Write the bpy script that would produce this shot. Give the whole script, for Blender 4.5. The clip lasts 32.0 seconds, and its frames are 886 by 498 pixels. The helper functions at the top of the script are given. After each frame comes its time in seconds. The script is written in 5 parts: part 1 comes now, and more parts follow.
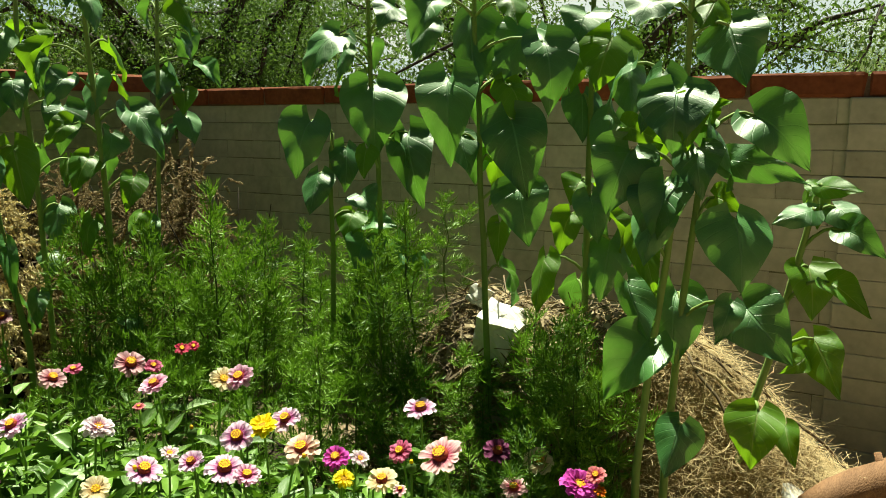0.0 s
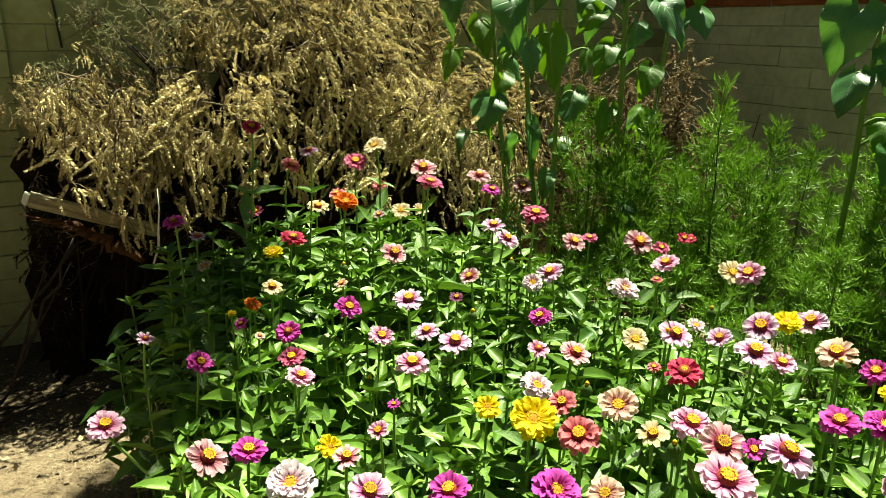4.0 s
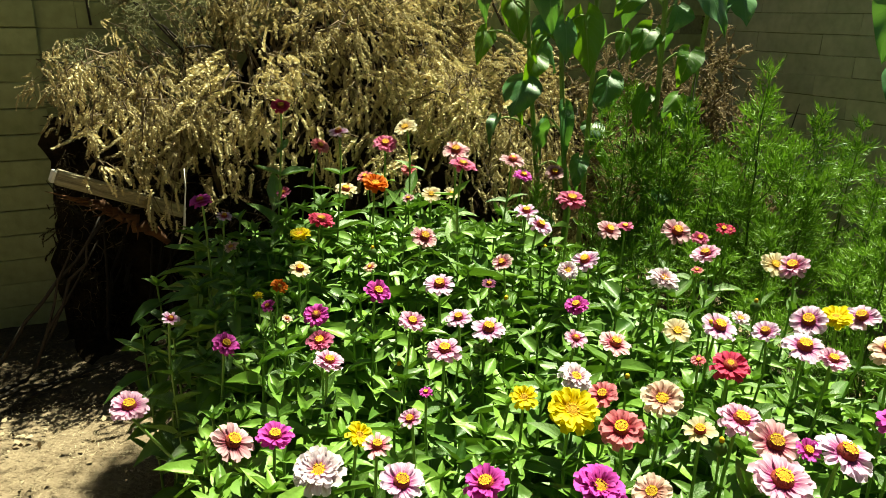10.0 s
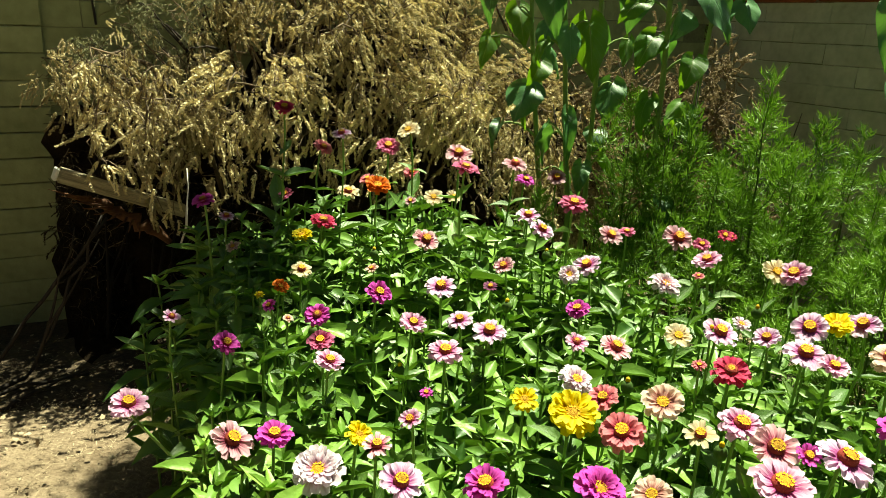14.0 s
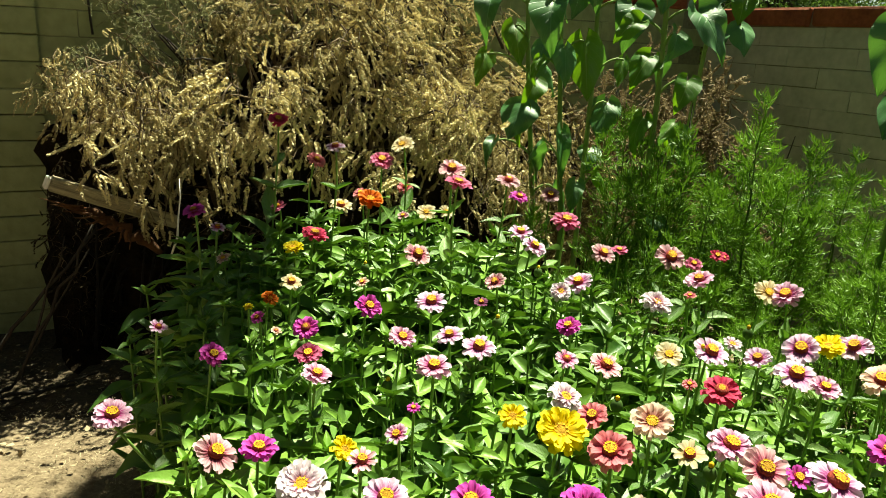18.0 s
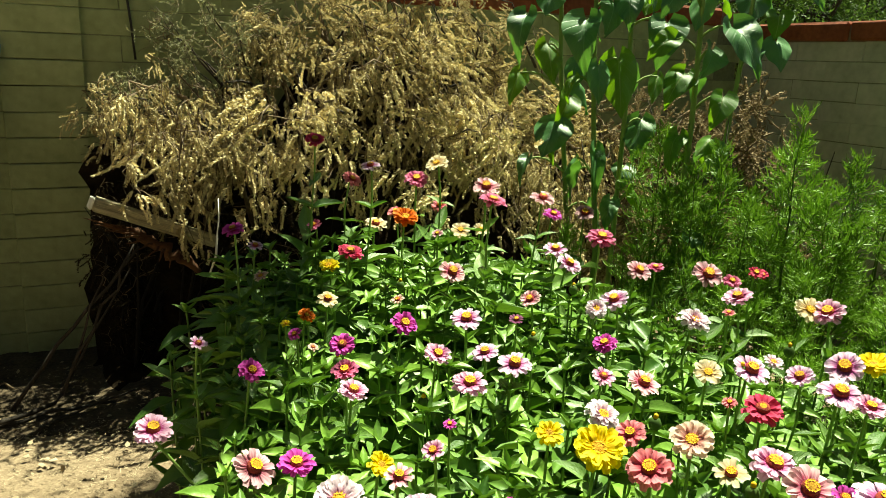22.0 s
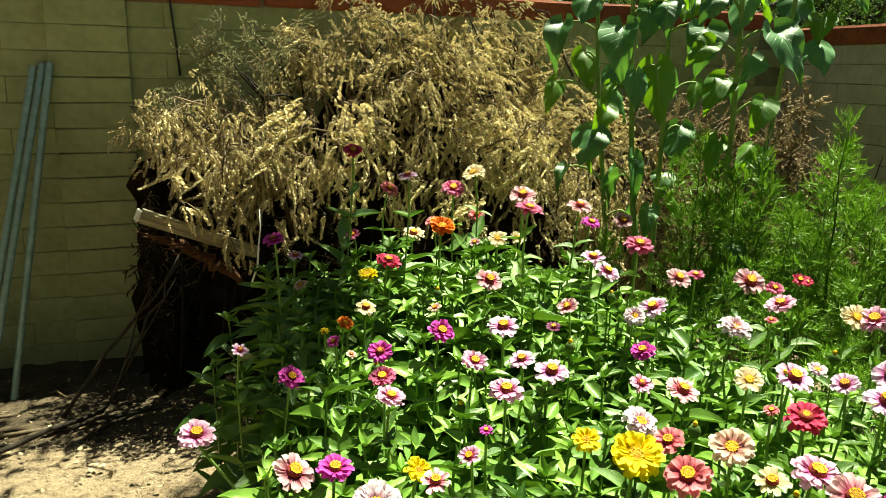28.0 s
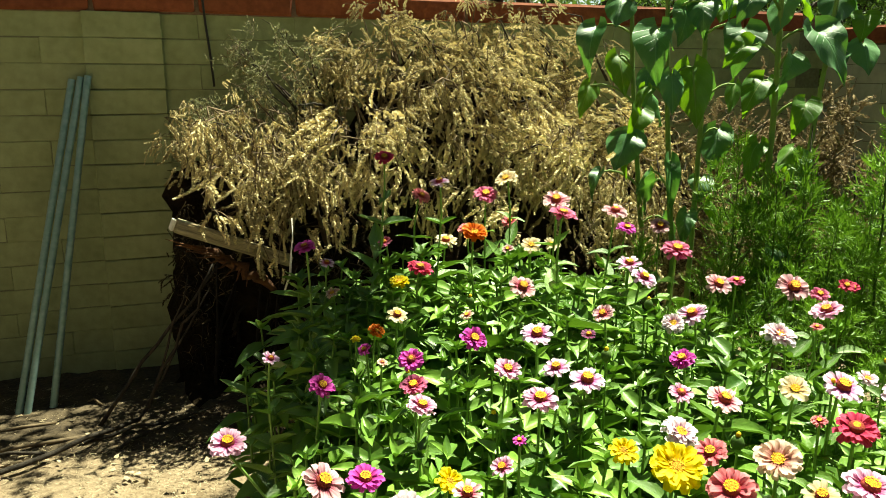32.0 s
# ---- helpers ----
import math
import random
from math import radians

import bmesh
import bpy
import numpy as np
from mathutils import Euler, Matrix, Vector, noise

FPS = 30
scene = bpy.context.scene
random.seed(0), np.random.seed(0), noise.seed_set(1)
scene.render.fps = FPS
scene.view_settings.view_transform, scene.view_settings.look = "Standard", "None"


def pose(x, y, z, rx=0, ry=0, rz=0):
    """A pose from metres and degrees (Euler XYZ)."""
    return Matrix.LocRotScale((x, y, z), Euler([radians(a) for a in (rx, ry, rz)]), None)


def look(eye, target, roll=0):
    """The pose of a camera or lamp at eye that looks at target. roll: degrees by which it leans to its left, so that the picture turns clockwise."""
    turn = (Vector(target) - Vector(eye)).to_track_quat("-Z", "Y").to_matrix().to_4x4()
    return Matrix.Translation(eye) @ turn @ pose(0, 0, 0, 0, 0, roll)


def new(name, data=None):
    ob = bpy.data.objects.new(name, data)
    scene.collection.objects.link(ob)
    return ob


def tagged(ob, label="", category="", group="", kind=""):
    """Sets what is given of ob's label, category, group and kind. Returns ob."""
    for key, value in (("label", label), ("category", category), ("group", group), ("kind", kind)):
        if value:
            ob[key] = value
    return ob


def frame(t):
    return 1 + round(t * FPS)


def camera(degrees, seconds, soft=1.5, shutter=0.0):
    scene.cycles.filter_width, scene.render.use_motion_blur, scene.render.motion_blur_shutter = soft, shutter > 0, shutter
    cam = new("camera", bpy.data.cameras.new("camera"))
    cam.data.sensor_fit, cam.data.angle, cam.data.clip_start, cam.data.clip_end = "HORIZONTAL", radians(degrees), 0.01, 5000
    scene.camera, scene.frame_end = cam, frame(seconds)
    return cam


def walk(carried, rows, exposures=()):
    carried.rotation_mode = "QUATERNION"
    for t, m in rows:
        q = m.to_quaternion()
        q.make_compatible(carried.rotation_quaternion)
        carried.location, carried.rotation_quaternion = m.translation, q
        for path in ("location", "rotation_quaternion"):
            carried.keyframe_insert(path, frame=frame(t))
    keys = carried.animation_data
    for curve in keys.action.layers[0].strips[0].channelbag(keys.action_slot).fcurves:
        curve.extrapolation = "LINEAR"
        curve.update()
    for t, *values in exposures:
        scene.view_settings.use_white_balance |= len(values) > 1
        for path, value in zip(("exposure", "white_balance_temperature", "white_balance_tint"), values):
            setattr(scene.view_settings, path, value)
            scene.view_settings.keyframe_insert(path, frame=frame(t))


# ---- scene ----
# World: ground at z = 0; the two garden walls meet at a right angle at (2.93, 3.91), turned 9 degrees from the axes.


def view(x, y, z, yaw, pitch, roll):
    return pose(x, y, z, 0, 0, yaw) @ pose(0, 0, 0, 90 + pitch, 0, 0) @ pose(0, 0, 0, 0, 0, roll)


cam = camera(61.69, 32.0, soft=0.9)
walk(cam, [
    (0, view(0.209, -0.183, 1.439, -53.06, -10.04, 0.06)),
    (0.5, view(0.157, -0.159, 1.423, -48.82, -11.33, -0.16)),
    (1, view(0.132, -0.139, 1.414, -45.38, -12.37, -0.71)),
    (1.5, view(0.102, -0.125, 1.396, -40.71, -13.02, -0.95)),
    (2, view(0.085, -0.089, 1.376, -37.57, -13.60, 0.20)),
    (2.5, view(0.056, -0.079, 1.364, -33.97, -14.33, 0.75)),
    (3, view(0.030, -0.057, 1.356, -30.10, -15.23, 0.54)),
    (3.5, view(0.006, -0.053, 1.341, -25.89, -15.41, 1.09)),
    (4, view(-0.011, -0.040, 1.333, -20.80, -16.25, 1.43)),
    (4.5, view(-0.021, -0.024, 1.328, -19.11, -16.06, 1.66)),
    (6.5, view(-0.016, -0.000, 1.328, -19.77, -16.90, 1.61)),
    (7, view(-0.019, -0.003, 1.327, -19.60, -16.66, 1.61)),
    (7.5, view(-0.023, 0.000, 1.321, -19.23, -16.78, 1.81)),
    (8, view(-0.019, 0.005, 1.317, -19.30, -17.14, 1.81)),
    (8.5, view(-0.013, 0.008, 1.309, -19.70, -17.70, 1.63)),
    (9, view(-0.014, 0.011, 1.303, -19.60, -17.32, 2.02)),
    (9.5, view(-0.013, 0.012, 1.309, -19.78, -17.24, 1.91)),
    (10, view(-0.018, 0.016, 1.304, -19.11, -17.08, 2.11)),
    (10.5, view(-0.017, 0.018, 1.304, -19.17, -17.09, 2.00)),
    (11, view(-0.017, 0.018, 1.305, -19.40, -17.40, 1.99)),
    (11.5, view(-0.015, 0.019, 1.306, -19.44, -17.40, 1.78)),
    (12, view(-0.015, 0.017, 1.307, -19.66, -17.62, 1.83)),
    (12.5, view(-0.022, 0.023, 1.302, -19.65, -18.15, 2.15)),
    (13, view(-0.018, 0.019, 1.305, -18.37, -17.41, 2.10)),
    (13.5, view(-0.022, 0.014, 1.297, -18.85, -16.70, 2.69)),
    (15.5, view(-0.018, 0.016, 1.294, -19.34, -16.57, 3.12)),
    (16, view(-0.013, 0.018, 1.291, -19.85, -16.85, 3.36)),
    (16.5, view(-0.010, 0.019, 1.292, -19.94, -16.80, 3.46)),
    (17, view(-0.012, 0.019, 1.289, -19.81, -16.31, 3.52)),
    (17.5, view(-0.012, 0.017, 1.290, -19.47, -16.06, 3.55)),
    (18, view(-0.013, 0.018, 1.288, -19.44, -15.27, 3.99)),
    (18.5, view(-0.014, 0.019, 1.286, -18.75, -15.10, 4.24)),
    (19, view(-0.018, 0.018, 1.285, -18.49, -15.12, 4.51)),
    (19.5, view(-0.021, 0.020, 1.284, -18.08, -15.30, 4.29)),
    (20, view(-0.022, 0.017, 1.284, -18.06, -14.91, 3.97)),
    (20.5, view(-0.019, 0.014, 1.285, -17.98, -14.62, 3.48)),
    (21, view(-0.020, 0.011, 1.286, -17.58, -14.58, 3.15)),
    (21.5, view(-0.020, 0.011, 1.286, -17.25, -14.05, 3.18)),
    (22, view(-0.020, 0.012, 1.285, -16.74, -13.94, 3.14)),
    (22.5, view(-0.016, 0.012, 1.284, -16.40, -13.74, 3.03)),
    (23, view(-0.016, 0.011, 1.283, -16.16, -13.38, 2.98)),
    (23.5, view(-0.013, 0.007, 1.283, -16.15, -13.26, 2.83)),
    (24, view(-0.011, 0.008, 1.284, -16.02, -13.26, 2.54)),
    (24.5, view(-0.010, 0.008, 1.285, -15.39, -13.28, 2.29)),
    (25, view(-0.015, 0.007, 1.283, -15.00, -13.26, 2.07)),
    (25.5, view(-0.012, 0.004, 1.280, -14.37, -12.94, 2.10)),
    (27.5, view(-0.015, -0.003, 1.281, -14.02, -12.99, 1.97)),
    (28, view(-0.016, -0.002, 1.281, -13.55, -13.22, 2.02)),
    (28.5, view(-0.012, -0.006, 1.278, -13.62, -12.79, 1.90)),
    (29, view(-0.011, -0.007, 1.277, -12.92, -13.07, 1.12)),
    (29.5, view(-0.009, 0.001, 1.273, -12.00, -13.40, 1.09)),
    (30, view(-0.007, 0.008, 1.269, -11.60, -13.15, 1.24)),
    (30.5, view(-0.001, 0.012, 1.271, -11.82, -12.91, 1.07)),
    (31, view(-0.006, 0.013, 1.271, -11.41, -12.78, 0.97)),
    (31.5, view(-0.004, 0.020, 1.269, -11.14, -13.01, 0.69)),
    (32, view(-0.004, 0.021, 1.269, -10.80, -12.59, 1.03)),
], exposures=[
    (0, 1.40, 7350, -11), (1, 1.70, 7350, -11), (2, 1.60, 7350, -11), (4, 1.51, 7350, -11), (13, 1.50, 7350, -11), (19, 1.55, 7350, -11), (25, 1.69, 7350, -11), (32, 1.80, 7350, -11),
])

# ---- light ----
SUN_TO = Vector((0.45, 0.41, 1.45)).normalized()
world = bpy.data.worlds.new("sky")
scene.world = world
world.use_nodes = True
wn = world.node_tree.nodes
sky = wn.new("ShaderNodeTexSky")
sky.sky_type = "NISHITA"
sky.sun_disc = False
sky.sun_elevation = math.asin(SUN_TO.z)
sky.sun_rotation = math.atan2(SUN_TO.x, SUN_TO.y)
sky.dust_density = 1.0
world.node_tree.links.new(sky.outputs[0], wn["Background"].inputs[0])
wn["Background"].inputs[1].default_value = 0.0122
sun = new("sun", bpy.data.lights.new("sun", "SUN"))
sun.data.energy = 5.0
sun.data.angle = radians(0.53)
sun.data.color = (1.0, 0.95, 0.86)
sun.matrix_world = look(SUN_TO * 30, (0, 0, 0))

# ---- materials ----


def nodes_of(name):
    m = bpy.data.materials.new(name)
    m.use_nodes = True
    nt = m.node_tree
    return m, nt, nt.nodes, nt.links, nt.nodes["Principled BSDF"]


def ramp(ns, stops):
    r = ns.new("ShaderNodeValToRGB")
    while len(r.color_ramp.elements) < len(stops):
        r.color_ramp.elements.new(0.5)
    for e, (p, c) in zip(r.color_ramp.elements, stops):
        e.position, e.color = p, (*c, 1)
    return r


def surface(name, dark, light, scale=8, rough=0.8, bump=0.3, fine=60, spec=0.3, stretch=(1, 1, 1), vary=0.25, dist=0.01, stain=None):
    """A weathered surface: two scales of noise between two colours, random tone by object, fine relief."""
    m, nt, ns, ln, bsdf = nodes_of(name)
    co = ns.new("ShaderNodeTexCoord")
    mp = ns.new("ShaderNodeMapping")
    mp.inputs["Scale"].default_value = stretch
    ln.new(co.outputs["Object"], mp.inputs[0])
    info = ns.new("ShaderNodeObjectInfo")
    n1 = ns.new("ShaderNodeTexNoise")
    n1.noise_dimensions = "4D"
    n1.inputs["Scale"].default_value, n1.inputs["Detail"].default_value = scale, 6
    wmul = ns.new("ShaderNodeMath")
    wmul.operation, wmul.inputs[1].default_value = "MULTIPLY", 37.0
    ln.new(info.outputs["Random"], wmul.inputs[0])
    ln.new(wmul.outputs[0], n1.inputs["W"])
    ln.new(mp.outputs[0], n1.inputs["Vector"])
    n2 = ns.new("ShaderNodeTexNoise")
    n2.inputs["Scale"].default_value, n2.inputs["Detail"].default_value = fine, 4
    ln.new(mp.outputs[0], n2.inputs["Vector"])
    mx = ns.new("ShaderNodeMath")
    mx.operation = "MULTIPLY_ADD"
    mx.inputs[1].default_value = 0.45
    ln.new(n2.outputs[0], mx.inputs[0])
    half = ns.new("ShaderNodeMath")
    half.operation, half.inputs[1].default_value = "MULTIPLY", 0.6
    ln.new(n1.outputs[0], half.inputs[0])
    ln.new(half.outputs[0], mx.inputs[2])
    stops = [(0.3, dark), (0.72, light)]
    r = ramp(ns, stops if stain is None else [(0.22, stain), (0.36, dark), (0.72, light)])
    ln.new(mx.outputs[0], r.inputs[0])
    hsv = ns.new("ShaderNodeHueSaturation")
    mr = ns.new("ShaderNodeMapRange")
    mr.inputs["To Min"].default_value, mr.inputs["To Max"].default_value = 1 - vary, 1 + vary
    ln.new(info.outputs["Random"], mr.inputs[0])
    ln.new(mr.outputs[0], hsv.inputs["Value"])
    ln.new(r.outputs[0], hsv.inputs["Color"])
    ln.new(hsv.outputs[0], bsdf.inputs["Base Color"])
    bsdf.inputs["Roughness"].default_value = rough
    bsdf.inputs["Specular IOR Level"].default_value = spec
    b = ns.new("ShaderNodeBump")
    b.inputs["Strength"].default_value, b.inputs["Distance"].default_value = bump, dist
    ln.new(mx.outputs[0], b.inputs["Height"])
    ln.new(b.outputs[0], bsdf.inputs["Normal"])
    return m


def leafy(name, dark, light, clear, rough=0.45, thin=0.35, spec=0.4, scale=14, island=False, vein=None):
    """Leaf tissue: diffuse and gloss on both sides, and light that shines through."""
    m, nt, ns, ln, bsdf = nodes_of(name)
    co = ns.new("ShaderNodeTexCoord")
    n1 = ns.new("ShaderNodeTexNoise")
    n1.inputs["Scale"].default_value, n1.inputs["Detail"].default_value = scale, 5
    ln.new(co.outputs["Object"], n1.inputs["Vector"])
    rnd = ns.new("ShaderNodeNewGeometry").outputs["Random Per Island"] if island else ns.new("ShaderNodeObjectInfo").outputs["Random"]
    add = ns.new("ShaderNodeMath")
    add.operation, add.inputs[1].default_value = "MULTIPLY_ADD", 0.55
    ln.new(rnd, add.inputs[0])
    sub = ns.new("ShaderNodeMath")
    sub.operation, sub.inputs[1].default_value = "MULTIPLY", 0.5
    ln.new(n1.outputs[0], sub.inputs[0])
    ln.new(sub.outputs[0], add.inputs[2])
    r = ramp(ns, [(0.15, dark), (0.8, light)])
    ln.new(add.outputs[0], r.inputs[0])
    col, relief = r.outputs[0], None
    if vein:
        sx = ns.new("ShaderNodeSeparateXYZ")
        ln.new(co.outputs["UV"], sx.inputs[0])
        d = ns.new("ShaderNodeMath")
        d.operation, d.inputs[1].default_value = "SUBTRACT", 0.5
        ln.new(sx.outputs[0], d.inputs[0])
        ab = ns.new("ShaderNodeMath")
        ab.operation = "ABSOLUTE"
        ln.new(d.outputs[0], ab.inputs[0])
        # side veins run obliquely out from the midrib
        comb = ns.new("ShaderNodeMath")
        comb.operation, comb.inputs[1].default_value = "MULTIPLY_ADD", -0.75
        ln.new(ab.outputs[0], comb.inputs[0])
        ln.new(sx.outputs[1], comb.inputs[2])
        sn = ns.new("ShaderNodeMath")
        sn.operation, sn.inputs[1].default_value = "MULTIPLY", 44.0
        ln.new(comb.outputs[0], sn.inputs[0])
        si = ns.new("ShaderNodeMath")
        si.operation = "SINE"
        ln.new(sn.outputs[0], si.inputs[0])
        side = ns.new("ShaderNodeMapRange")
        side.inputs["From Min"].default_value, side.inputs["From Max"].default_value = 0.93, 1.0
        ln.new(si.outputs[0], side.inputs[0])
        mid = ns.new("ShaderNodeMapRange")
        mid.inputs["From Min"].default_value, mid.inputs["From Max"].default_value = 0.022, 0.008
        ln.new(ab.outputs[0], mid.inputs[0])
        top = ns.new("ShaderNodeMath")
        top.operation = "MAXIMUM"
        hs = ns.new("ShaderNodeMath")
        hs.operation, hs.inputs[1].default_value = "MULTIPLY", 0.3
        ln.new(side.outputs[0], hs.inputs[0])
        ln.new(hs.outputs[0], top.inputs[0])
        ln.new(mid.outputs[0], top.inputs[1])
        mxc = ns.new("ShaderNodeMix")
        mxc.data_type = "RGBA"
        ln.new(top.outputs[0], mxc.inputs[0])
        ln.new(col, mxc.inputs[6])
        mxc.inputs[7].default_value = (*vein, 1)
        col = mxc.outputs[2]
        relief = top.outputs[0]
    ln.new(col, bsdf.inputs["Base Color"])
    bsdf.inputs["Roughness"].default_value = rough
    bsdf.inputs["Specular IOR Level"].default_value = spec
    b = ns.new("ShaderNodeBump")
    b.inputs["Strength"].default_value, b.inputs["Distance"].default_value = 0.35, 0.004
    n3 = ns.new("ShaderNodeTexNoise")
    n3.inputs["Scale"].default_value = scale * 5
    ln.new(co.outputs["Object"], n3.inputs["Vector"])
    if relief is None:
        ln.new(n3.outputs[0], b.inputs["Height"])
    else:
        hm = ns.new("ShaderNodeMath")
        hm.operation, hm.inputs[1].default_value = "MULTIPLY_ADD", -0.8
        ln.new(relief, hm.inputs[0])
        soft = ns.new("ShaderNodeMath")
        soft.operation, soft.inputs[1].default_value = "MULTIPLY", 0.25
        ln.new(n3.outputs[0], soft.inputs[0])
        ln.new(soft.outputs[0], hm.inputs[2])
        ln.new(hm.outputs[0], b.inputs["Height"])
        b.inputs["Strength"].default_value = 0.6
    ln.new(b.outputs[0], bsdf.inputs["Normal"])
    tr = ns.new("ShaderNodeBsdfTranslucent")
    tr.inputs[0].default_value = (*clear, 1)
    mix = ns.new("ShaderNodeMixShader")
    mix.inputs[0].default_value = thin
    ln.new(bsdf.outputs[0], mix.inputs[1])
    ln.new(tr.outputs[0], mix.inputs[2])
    ln.new(mix.outputs[0], ns["Material Output"].inputs[0])
    return m


def petal_mat(name, base, tip):
    """A ray petal: colour from its claw to its tip, with fine streaks along it."""
    m, nt, ns, ln, bsdf = nodes_of("petal_" + name)
    co = ns.new("ShaderNodeTexCoord")
    sx = ns.new("ShaderNodeSeparateXYZ")
    ln.new(co.outputs["UV"], sx.inputs[0])
    mp = ns.new("ShaderNodeMapping")
    mp.inputs["Scale"].default_value = (3.2, 0.5, 1)
    ln.new(co.outputs["UV"], mp.inputs[0])
    n1 = ns.new("ShaderNodeTexNoise")
    n1.inputs["Scale"].default_value = 1.5
    ln.new(mp.outputs[0], n1.inputs["Vector"])
    ad = ns.new("ShaderNodeMath")
    ad.operation, ad.inputs[1].default_value = "MULTIPLY_ADD", 0.9
    ln.new(n1.outputs[0], ad.inputs[0])
    half = ns.new("ShaderNodeMath")
    half.operation, half.inputs[1].default_value = "MULTIPLY", 0.62
    ln.new(sx.outputs[1], half.inputs[0])
    ln.new(half.outputs[0], ad.inputs[2])
    r = ramp(ns, [(0.58, tuple(0.8 * v for v in base)), (0.95, tuple(0.88 * v for v in tip))])
    ln.new(ad.outputs[0], r.inputs[0])
    hsv = ns.new("ShaderNodeHueSaturation")
    info = ns.new("ShaderNodeObjectInfo")
    mr = ns.new("ShaderNodeMapRange")
    mr.inputs["To Min"].default_value, mr.inputs["To Max"].default_value = 0.82, 1.1
    ln.new(info.outputs["Random"], mr.inputs[0])
    ln.new(mr.outputs[0], hsv.inputs["Value"])
    ln.new(r.outputs[0], hsv.inputs["Color"])
    ln.new(hsv.outputs[0], bsdf.inputs["Base Color"])
    bsdf.inputs["Roughness"].default_value = 0.6
    bsdf.inputs["Specular IOR Level"].default_value = 0.15
    tr = ns.new("ShaderNodeBsdfTranslucent")
    ln.new(hsv.outputs[0], tr.inputs[0])
    mix = ns.new("ShaderNodeMixShader")
    mix.inputs[0].default_value = 0.35
    ln.new(bsdf.outputs[0], mix.inputs[1])
    ln.new(tr.outputs[0], mix.inputs[2])
    ln.new(mix.outputs[0], ns["Material Output"].inputs[0])
    return m


M_BLOCK = surface("painted_slump_block", (0.235, 0.272, 0.13), (0.375, 0.412, 0.225), 5, 0.85, 1.0, 24, vary=0.07, dist=0.012, stain=(0.16, 0.165, 0.085))
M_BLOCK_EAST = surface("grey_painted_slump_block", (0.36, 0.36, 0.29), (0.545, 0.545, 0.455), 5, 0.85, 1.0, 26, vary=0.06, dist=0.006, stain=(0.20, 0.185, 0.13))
M_JOINT = surface("painted_mortar", (0.11, 0.115, 0.065), (0.24, 0.25, 0.15), 9, 0.9, 0.5, 60, vary=0)
M_CAP = surface("red_coping_brick", (0.16, 0.041, 0.018), (0.30, 0.092, 0.04), 9, 0.85, 0.9, 50, vary=0.18, dist=0.008, stain=(0.085, 0.032, 0.02))
M_MORTAR = surface("dusty_mortar", (0.10, 0.06, 0.04), (0.26, 0.18, 0.13), 15, 0.95, 0.6, 80)
M_EARTH = surface("dry_earth", (0.115, 0.08, 0.046), (0.28, 0.215, 0.14), 4.0, 0.95, 1.0, 70, dist=0.02, vary=0, stain=(0.084, 0.056, 0.0315))
M_MULCH = surface("brown_mulch", (0.03, 0.021, 0.012), (0.115, 0.085, 0.05), 9, 0.95, 1.0, 60, dist=0.02, vary=0, stain=(0.014, 0.01, 0.007))
# soil colour lowered to deepen the shade between the plants
M_SOIL_SHADED = surface("bed_soil", (0.018, 0.013, 0.009), (0.06, 0.044, 0.028), 6, 0.95, 1.0, 40, dist=0.03, vary=0)
M_STRAW = surface("dry_straw", (0.29, 0.205, 0.09), (0.62, 0.485, 0.27), 9, 0.7, 0.2, 40, vary=0.2)
M_MOUND = surface("matted_straw", (0.10, 0.066, 0.028), (0.34, 0.245, 0.115), 18, 0.95, 1.0, 120, dist=0.02, vary=0)
M_CHAFF = surface("leaf_chaff", (0.17, 0.125, 0.07), (0.44, 0.36, 0.235), 10, 0.9, 0.2, 40, vary=0)
# near black, to paint the shade inside the brush pile
M_SHADE_CORE = surface("shade_black_core", (0.006, 0.0045, 0.003), (0.03, 0.022, 0.014), 8, 1.0, 1.0, 40, spec=0.0, dist=0.03, vary=0)
M_ADDED_WALL = surface("brown_added_wall", (0.08, 0.065, 0.046), (0.14, 0.115, 0.08), 3, 0.95, 0.4, 40, vary=0)
# bark coloured near black for branches in the shaded hollow
M_SHADE_BRANCH = surface("shade_black_branch", (0.006, 0.0045, 0.003), (0.022, 0.016, 0.011), 12, 0.9, 0.6, 60)
M_BARK = surface("grey_bark", (0.016, 0.013, 0.010), (0.058, 0.046, 0.034), 12, 0.9, 0.8, 60, stretch=(4, 4, 1), dist=0.008)
M_TWIG = surface("dead_twig", (0.084, 0.0595, 0.035), (0.189, 0.14, 0.084), 14, 0.85, 0.4, 60)
M_POST = surface("weathered_post", (0.08, 0.066, 0.04), (0.50, 0.435, 0.28), 9, 0.85, 0.9, 45, stretch=(0.6, 9, 9), dist=0.01)
M_CUT = surface("bleached_cut_wood", (0.55, 0.52, 0.46), (0.78, 0.75, 0.69), 20, 0.8, 0.3, 90)
M_RED_WOOD = surface("split_red_wood", (0.045, 0.02, 0.009), (0.16, 0.07, 0.028), 8, 0.85, 0.6, 50, stretch=(1, 7, 7), dist=0.006)
M_STONE = surface("pale_concrete", (0.55, 0.54, 0.50), (0.78, 0.77, 0.73), 9, 0.9, 0.7, 50, dist=0.01)
M_LOG = surface("barkless_log", (0.10, 0.05, 0.026), (0.235, 0.125, 0.066), 6, 0.8, 0.6, 40, stretch=(1, 6, 6), dist=0.008)
M_CABLE = surface("black_cable", (0.012, 0.012, 0.012), (0.03, 0.03, 0.03), 20, 0.5, 0.1)
